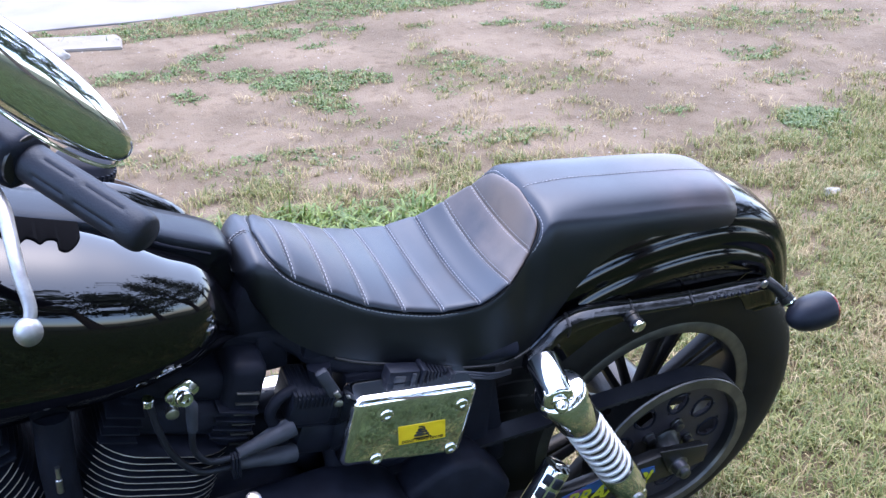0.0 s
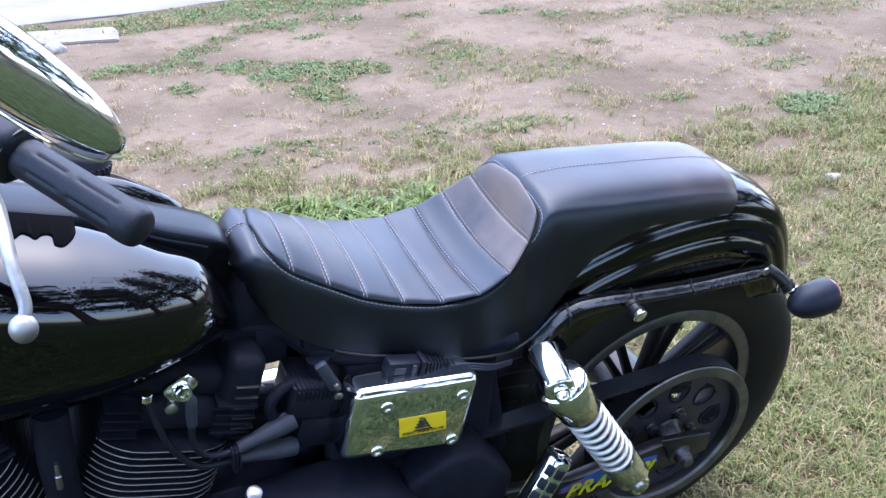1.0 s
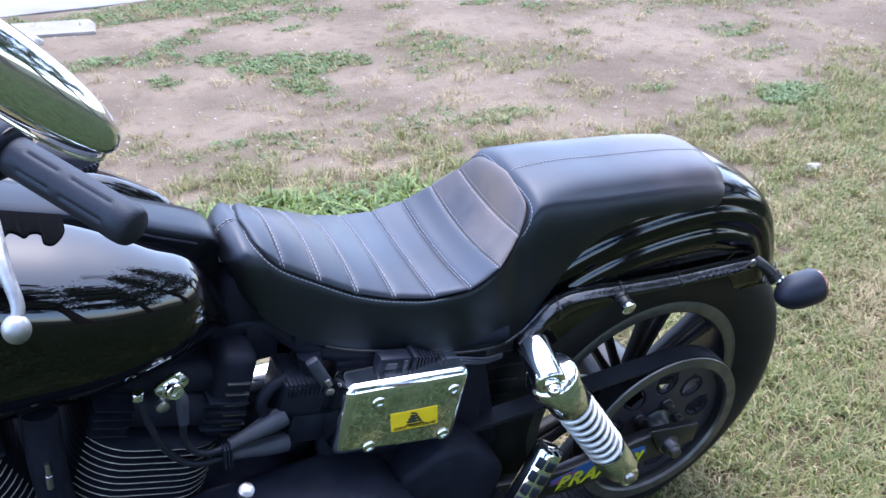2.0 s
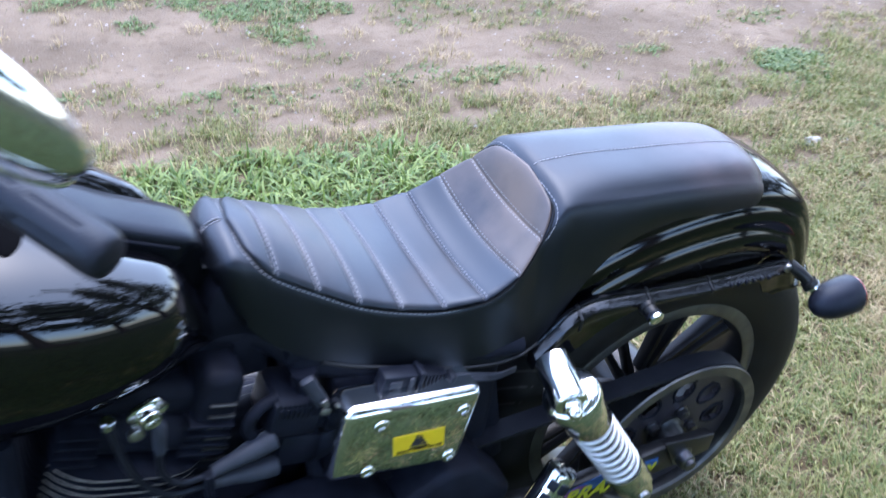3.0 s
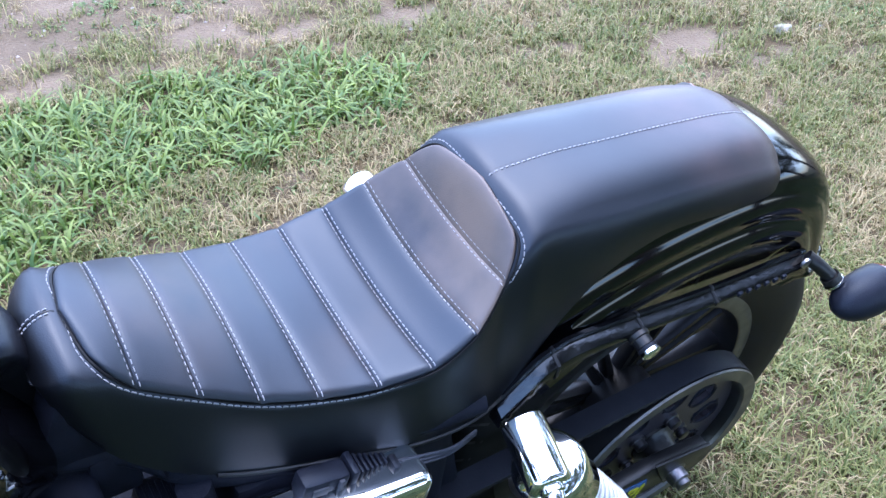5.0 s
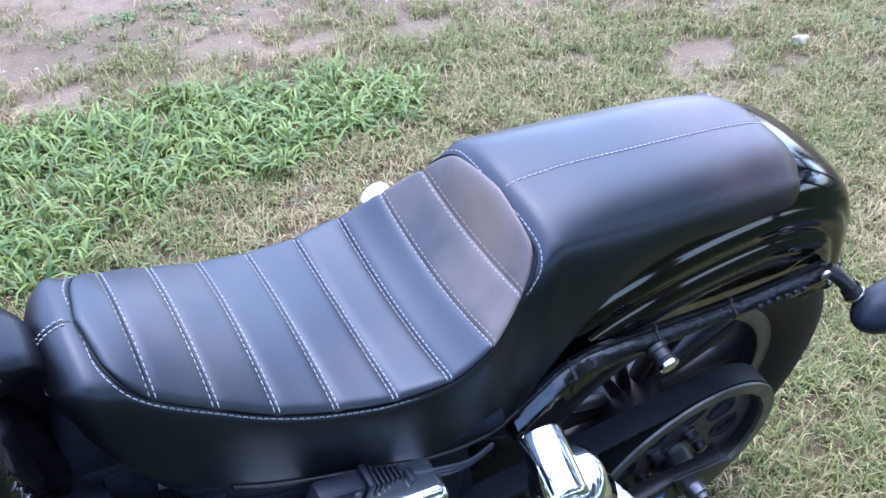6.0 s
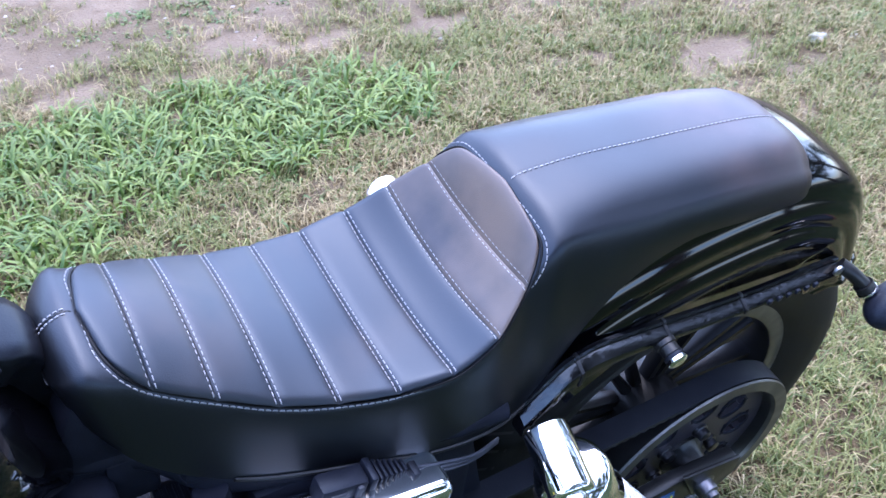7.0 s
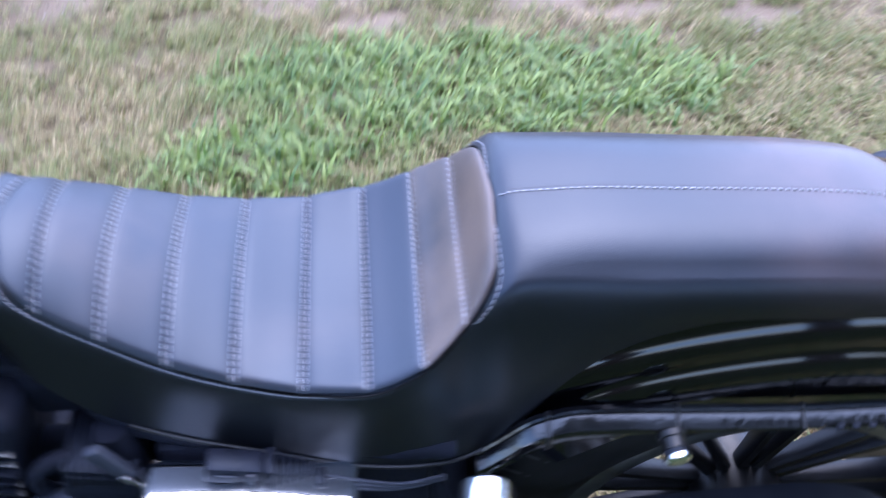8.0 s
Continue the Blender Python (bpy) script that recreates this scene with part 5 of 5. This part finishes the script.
# engine: two finned barrels with heads
def barrel(base, lean, count, name, n_lip):
    up = Vector((math.sin(radians(lean)), 0, math.cos(radians(lean))))
    turn = Matrix.Rotation(radians(lean), 4, "Y")
    cyl = part(name, lathe([(-0.02, 0.062), (0.20, 0.062)], base, up, 32), ENGINE, bike, "black finned engine cylinder")
    bm = bmesh.new()
    hx, hy, r = 0.094, 0.118, 0.062
    ol = []
    for cx, cy, a0 in ((hx - r, hy - r, 0), (-hx + r, hy - r, 90), (-hx + r, -hy + r, 180), (hx - r, -hy + r, 270)):
        for k in range(9):
            a = radians(a0 + 90 * k / 8)
            ol.append((cx + r * math.cos(a), cy + r * math.sin(a)))
    rows = []
    for sc, zz in ((0.55, -0.0022), (0.985, -0.0016), (1.0, -0.0008), (1.0, 0.0008), (0.985, 0.0016), (0.55, 0.0022)):
        rows.append([(x * sc, y * sc, zz) for x, y in ol])
    loft(rows, ring=True, caps=True, bm=bm)
    first = None
    for k in range(count):
        m = Matrix.Translation(Vector(base) + up * (0.0106 * k)) @ turn
        if first is None:
            first = part("cooling_fin", bm, [ENGINE, FIN_EDGE], cyl, sharp=30)
            for f in first.data.polygons:
                c = f.center
                f.material_index = 1 if abs(c.z) < 0.0013 and max(abs(c.x) / 0.094, abs(c.y) / 0.118) > 0.6 and len(f.vertices) == 4 and abs(f.normal.z) < 0.85 and f.normal.y < -0.5 else 0
            first.matrix_local = m
        else:
            fin = new("cooling_fin", first.data)
            fin.parent = cyl
            fin.matrix_local = m
    top = Vector(base) + up * (0.0106 * count)
    part("cylinder_head", box(top + up * 0.024, (0.17, 0.20, 0.05), 0.02, turn, 3), ENGINE, cyl)
    for k in range(n_lip):
        part("head_fin", box(top + up * (0.008 + 0.014 * k) + turn.to_3x3() @ Vector((0.072, 0, 0)), (0.052, 0.214, 0.0035), 0.0012, turn), ENGINE, cyl)
        part("head_fin", box(top + up * (0.006 + 0.013 * k) + turn.to_3x3() @ Vector((-0.066, 0, 0)), (0.045, 0.222, 0.003), 0.0012, turn), ENGINE, cyl)
    part("rocker_box", box(top + up * 0.066, (0.15, 0.17, 0.045), 0.016, turn, 3), ENGINE, cyl)
    return cyl


barrel((-0.868, 0.0, 0.475), 20, 15, "rear_cylinder", 4)
barrel((-1.010, 0.0, 0.475), -22, 15, "front_cylinder", 3)
part("crankcase", box((-0.86, 0.0, 0.37), (0.46, 0.24, 0.26), 0.05, None, 3), ENGINE, bike, "black crankcase")
part("intake_clamp", box((-0.938, -0.100, 0.704), (0.020, 0.012, 0.012), 0.003), STEEL, bike, "bright intake clamp")
part("plug_lead", tube(smooth_path([(-0.938, -0.098, 0.712), (-0.943, -0.104, 0.62), (-0.940, -0.092, 0.50), (-0.938, -0.08, 0.44)], 5), 0.021, 14), ENGINE, bike, "black moulded lead between the cylinders")
part("plug_stem", lathe([(0, 0.004), (0.02, 0.004), (0.021, 0.0028), (0.04, 0.0028)], (-0.945, -0.126, 0.615), (0.05, 0, 1), 12), STEEL, bike)
part("sump_bolt", lathe([(0, 0.010), (0.012, 0.010), (0.014, 0.006)], (-0.7325, -0.165, 0.548), (0.1, -0.4, 1), 12), STEEL, bike, "steel cap bolt")

part("exhaust_pipe", tube(smooth_path([(-1.02, 0.15, 0.46), (-0.80, 0.16, 0.43), (-0.60, 0.165, 0.402), (-0.30, 0.19, 0.36), (0.05, 0.21, 0.34)], 6), [0.022] * 9 + [0.024 + 0.001 * i for i in range(16)], 20), CHROME, bike, "chrome exhaust pipe along the far side")

# folded passenger peg
pa, pb = Vector((-0.296, -0.196, 0.478)), Vector((-0.352, -0.205, 0.372))
peg = part("passenger_peg", lathe([(0, 0.012), (0.002, 0.020), (0.006, 0.0215), (0.10, 0.0215), (0.12, 0.016)], pa, pb - pa, 28), CHROME, bike, "folded chrome passenger peg with rubber pads")
ax = (pb - pa).normalized()
u = ax.orthogonal().normalized()
v = ax.cross(u)
face = Vector((-0.75, -0.65, 0.0))
mid_turn = math.atan2(v.dot(face), u.dot(face))
for turn_by in (-0.62, 0.10):
    a = mid_turn + turn_by
    side = math.cos(a) * u + math.sin(a) * v
    across = ax.cross(side).normalized()
    m = Matrix((ax, across, side)).transposed().to_4x4()
    for k in range(4):
        part("peg_pad", box(pa + ax * (0.020 + 0.0235 * k) + 0.0205 * side, (0.0165, 0.0125, 0.009), 0.002, m), RUBBER, peg)
part("peg_mount", tube([pb + ax * 0.0, pb + Vector((0.0, 0.05, -0.02)), (-0.36, -0.13, 0.34)], 0.012, 12), SATIN, peg)

# decal on the swingarm
dec = Matrix.Translation((-0.153, -0.1515, 0.313)) @ Matrix.Rotation(radians(2), 4, "Y") @ Matrix.Rotation(radians(90), 4, "X")
decal_sheet = part("arm_decal", slab([(-0.246, 0.330), (-0.174, 0.346), (-0.064, 0.335), (-0.059, 0.318), (-0.134, 0.318), (-0.242, 0.318)], -0.150, -0.1508, 0.0), DECAL_BLUE, bike, "blue and lime race decal")
part("arm_decal", slab([(-0.249, 0.322), (-0.214, 0.338), (-0.194, 0.334), (-0.229, 0.318)], -0.1508, -0.1514, 0.0), DECAL_PINK, bike)
word = lettering("decal_letter", "BRAAAP!", 0.042, dec, DECAL_LIME, decal_sheet, slant=0.3, weight=0.0011)
whole = bmesh.new()
whole.from_mesh(word.data)
bpy.data.objects.remove(word)
bmesh.ops.remove_doubles(whole, verts=whole.verts, dist=1e-6)
left = set(whole.faces)
while left:
    stack, island = [left.pop()], []
    while stack:
        f = stack.pop()
        island.append(f)
        for e in f.edges:
            for g in e.link_faces:
                if g in left:
                    left.remove(g)
                    stack.append(g)
    one, made = bmesh.new(), {}
    for f in island:
        for v in f.verts:
            if v not in made:
                made[v] = one.verts.new(v.co)
        one.faces.new([made[v] for v in f.verts])
    part("decal_letter", one, DECAL_LIME, decal_sheet, "lime slanted letter")
whole.free()

# side stand
part("side_stand", tube(smooth_path([(-0.80, -0.13, 0.20), (-0.78, -0.22, 0.10), (-0.765, -0.30, -0.05)], 5), 0.011, 12), SATIN, bike, "black side stand")


# ---- grass, weeds and pebbles ----
rng = np.random.default_rng(7)


def blades(name, pts, length, width, lean, material, label, segs=2):
    """Single curved blades: each a strip that narrows to a tip."""
    n = len(pts)
    q = np.array(pts)
    p = q[:, :3]
    a = q[:, 4] + rng.normal(0, 1.0, n)
    ln = length * q[:, 3] * rng.uniform(0.6, 1.3, n)
    wd = width * rng.uniform(0.7, 1.3, n)
    le = np.clip(rng.normal(lean, 0.3, n), 0.05, 1.5)
    dx, dy = np.cos(a), np.sin(a)
    sx, sy = -np.sin(a), np.cos(a)
    lv = segs + 1
    V = np.zeros((n, 2 * segs + 1, 3))
    pos = p.copy()
    ang = le * 0.4
    for s in range(lv):
        w = wd * (1 - (s / segs)**1.6) * 0.5
        if s < segs:
            V[:, 2 * s] = np.stack([pos[:, 0] - sx * w, pos[:, 1] - sy * w, pos[:, 2]], 1)
            V[:, 2 * s + 1] = np.stack([pos[:, 0] + sx * w, pos[:, 1] + sy * w, pos[:, 2]], 1)
        else:
            V[:, 2 * s] = pos
        step = ln / segs
        pos = pos + np.stack([dx * np.sin(ang) * step, dy * np.sin(ang) * step, np.cos(ang) * step], 1)
        ang = ang + le * 0.9
    nv = 2 * segs + 1
    pat = []
    for s in range(segs - 1):
        pat.append([2 * s, 2 * s + 1, 2 * s + 3, 2 * s + 2])
    pat.append([2 * segs - 2, 2 * segs - 1, 2 * segs])
    flat = np.array([v for f in pat for v in f])
    off = np.cumsum([0] + [len(f) for f in pat])
    li = (np.arange(n)[:, None] * nv + flat[None]).ravel()
    ls = (np.arange(n)[:, None] * off[-1] + off[:-1][None]).ravel()
    m = bpy.data.meshes.new(name)
    m.vertices.add(n * nv)
    m.vertices.foreach_set("co", V.ravel().astype(np.float32))
    m.loops.add(len(li))
    m.loops.foreach_set("vertex_index", li.astype(np.int32))
    m.polygons.add(len(ls))
    m.polygons.foreach_set("loop_start", ls.astype(np.int32))
    m.update(calc_edges=True)
    m.materials.append(material)
    return tagged(new(name, m), label, "grass", kind="stuff")


lawn, straw, lush, weed = [], [], [], []
COV, HGT = {}, {}


def cell(x, y):
    key = (int(x * 40), int(y * 40))
    if key not in COV:
        COV[key] = (cover(x, y), bright(x, y), dryness(x, y), green(x, y), leafy(x, y) if y > 1.5 else 0.0)
        HGT[key] = rise(x, y)
    return COV[key], HGT[key]


turf = []
for x0, x1, y0, y1, dens in ((-0.9, 2.4, -0.4, 2.2, 3300), (-0.9, 2.4, -3.0, -0.4, 3300), (-3.5, -0.9, -3.0, 4.75, 3300), (2.4, 4.9, -3.0, 4.75, 3300), (-0.9, 2.4, 2.2, 4.75, 3300), (-7.5, 8.5, -7.0, 6.5, 130)):
    n = int((x1 - x0) * (y1 - y0) * dens)
    X, Y, Q, S = rng.uniform(x0, x1, n), rng.uniform(y0, y1, n), rng.uniform(0, 1, n), rng.uniform(0, 1, n)
    if dens > 1000:
        # thinning out with the distance from the stretch beside the motorcycle
        away = np.hypot(np.maximum(0, np.maximum(-0.9 - X, X - 2.4)), np.maximum(0, np.maximum(-0.4 - Y, Y - 2.0)))
        keep = rng.uniform(0, 1, n) < np.maximum(np.exp(-away / 0.95), np.where((Y > 2.0) & (np.abs(X - 1.2) < 3.4), 0.27, 0.0))
        X, Y, Q, S = X[keep], Y[keep], Q[keep], S[keep]
    for x, y, q, s in zip(X, Y, Q, S):
        (c, b, t, g, lf), z = cell(x, y)
        if q > c * (0.45 + 0.55 * c) or y > 4.62 + 0.17 * max(0, x):
            continue
        dry = t - 0.45 * b
        k = int(rng.integers(5, 14))
        spread, tall, way = rng.uniform(0.006, 0.022), rng.uniform(0.55, 1.4), rng.uniform(0, 6.283)
        tall *= 0.72 if y > 1.95 else 1.0
        kind = straw if s < dry else lawn
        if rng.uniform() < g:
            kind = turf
        elif rng.uniform() < lf:
            kind, tall, spread = weed, tall * 0.75, spread * 1.3
        for _ in range(k):
            px, py = x + rng.normal(0, spread), y + rng.normal(0, spread)
            if b > 0.3 and rng.uniform() < 0.60 * b:
                if rng.uniform() < 0.60:
                    lush.append((px, py, z - 0.003, tall, way))
            elif kind not in (turf, weed) and rng.uniform() < 0.2:
                (straw if kind is lawn else lawn).append((px, py, z - 0.003, tall, way))
            else:
                kind.append((px, py, z - 0.003, tall, way))
blades("lawn_grass", lawn, 0.046, 0.0036, 1.1, LAWN, "short mown lawn, dull green and yellowed")
blades("dry_grass", straw, 0.050, 0.0030, 1.3, STRAW, "dry straw-coloured grass in the lawn")
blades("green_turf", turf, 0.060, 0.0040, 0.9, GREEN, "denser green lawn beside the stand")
blades("lush_grass", lush, 0.082, 0.0095, 1.0, LUSH, "lush bright green broad-bladed grass", segs=3)
for cx, cy, r, k in ((1.95, 0.95, 0.12, 60), (1.78, 1.1, 0.08, 30), (1.0, 1.5, 0.2, 40), (2.05, 1.55, 0.2, 80), (-0.1, 1.3, 0.5, 240), (1.13, 0.96, 0.07, 40), (-0.55, 1.05, 0.2, 90)):
    for _ in range(k):
        a, d = rng.uniform(0, 6.283), r * math.sqrt(rng.uniform(0, 1))
        x, y = cx + d * math.cos(a), cy + d * 0.7 * math.sin(a)
        weed.append((x, y, rise(x, y), 1.0, a))
tuft = []
for _ in range(230):
    x, y = rng.uniform(-1.3, 3.8), rng.uniform(1.75, 4.4)
    if noise.noise(Vector((x * 1.7, y * 1.7, 71.0))) < -0.12:
        continue
    tall, z = rng.uniform(0.5, 1.3), rise(x, y)
    for _ in range(int(rng.integers(6, 26))):
        tuft.append((x + rng.normal(0, 0.022), y + rng.normal(0, 0.022), z - 0.002, tall, rng.uniform(0, 6.283)))
blades("straw_tufts", tuft, 0.075, 0.0030, 1.0, STRAW, "thin straw tufts scattered on the bare earth", segs=3)
blades("weeds", weed, 0.052, 0.0085, 1.15, WEED, "low green broad-leaved weeds", segs=3)
bm_v, bm_f = [], []
for _ in range(2600):
    x, y = rng.uniform(-1.6, 4.2), rng.uniform(1.5, 4.6)
    (c, b, t, g, lf), z = cell(x, y)
    if rng.uniform() < c:
        continue
    r = 0.0022 + 0.0055 * rng.uniform()**3
    o = len(bm_v)
    for dx, dy, dz in ((1, 0, 0), (0.3, 0.9, 0), (-0.8, 0.6, 0), (-0.8, -0.6, 0), (0.3, -0.9, 0), (0, 0, 0.8)):
        bm_v.append((x + dx * r * rng.uniform(0.7, 1.4), y + dy * r * rng.uniform(0.7, 1.4), z + dz * r))
    bm_f += [(o + j, o + (j + 1) % 5, o + 5) for j in range(5)]
me = bpy.data.meshes.new("pebbles")
me.from_pydata(bm_v, [], bm_f)
me.materials.append(PEBBLE)
tagged(new("pebbles", me), "scattered pale pebbles in the bare earth", "pebbles", kind="stuff")


# ---- trees round the yard ----
def tree(x, y, h, r, seed, n=4200):
    rg = np.random.default_rng(seed)
    root = new("tree")
    root.location = (x, y, rise(x, y) - 0.05)
    tagged(root, "dark leafy tree standing across the yard", "tree", group="trees across the yard")
    pts = [(0, 0, 0), (0.08, 0.03, h * 0.3), (-0.05, 0.06, h * 0.6), (0.03, 0, h * 0.97)]
    trunk = part("trunk", tube(smooth_path(pts, 5), list(np.linspace(0.035 * h, 0.006 * h, 16)), 10), BARK, root)
    P, A = [], []
    for k in range(26):
        z = h * (0.24 + 0.72 * k / 26)
        a = k * 2.4
        ln = r * (1.08 - 0.85 * k / 26) * rg.uniform(0.75, 1.15)
        tip = Vector((ln * math.cos(a), ln * math.sin(a), z + ln * 0.12))
        part("limb", tube([(0, 0, z), tip * 0.5 + Vector((0, 0, z * 0.5 + 0.05)), tip], [0.018 * h * (1 - k / 32), 0.01 * h * (1 - k / 32), 0.004], 6), BARK, root)
        for _ in range(n // 26):
            s = rg.uniform(0.18, 1.05)
            spread = 0.10 * r + 0.16 * r * s * (1 - 0.6 * s)
            P.append((tip.x * s + rg.normal(0, spread), tip.y * s + rg.normal(0, spread), z + (tip.z - z) * s + rg.normal(0, spread * 0.6) - 0.1 * s))
    v, f = [], []
    for p in P:
        p = Vector(p)
        d1 = Vector(rg.normal(0, 1, 3)).normalized()
        d2 = d1.orthogonal().normalized()
        a, b = rg.uniform(0.10, 0.22), rg.uniform(0.04, 0.09)
        o = len(v)
        v += [p - d1 * a, p + d2 * b, p + d1 * a, p - d2 * b]
        f.append((o, o + 1, o + 2, o + 3))
    me = bpy.data.meshes.new("crown")
    me.from_pydata(v, [], f)
    me.materials.append(NEEDLE)
    crown = new("crown", me)
    crown.parent = root
    return root


for i, (x, y, h, r, n) in enumerate(((-9.0, -8.5, 7.0, 2.4, 4200), (-4.4, -8.2, 11.0, 2.8, 4600), (-1.2, -6.4, 13.5, 3.0, 5200), (2.4, -6.2, 13.0, 3.0, 5200), (5.4, -5.2, 8.0, 2.4, 4200), (7.4, -2.6, 9.5, 2.7, 4800), (8.2, 0.4, 9.0, 2.4, 4200), (17.0, 5.0, 4.2, 1.8, 1300), (15.0, 9.6, 4.4, 1.8, 1300))):
    tree(x, y, h, r, 40 + i, n)
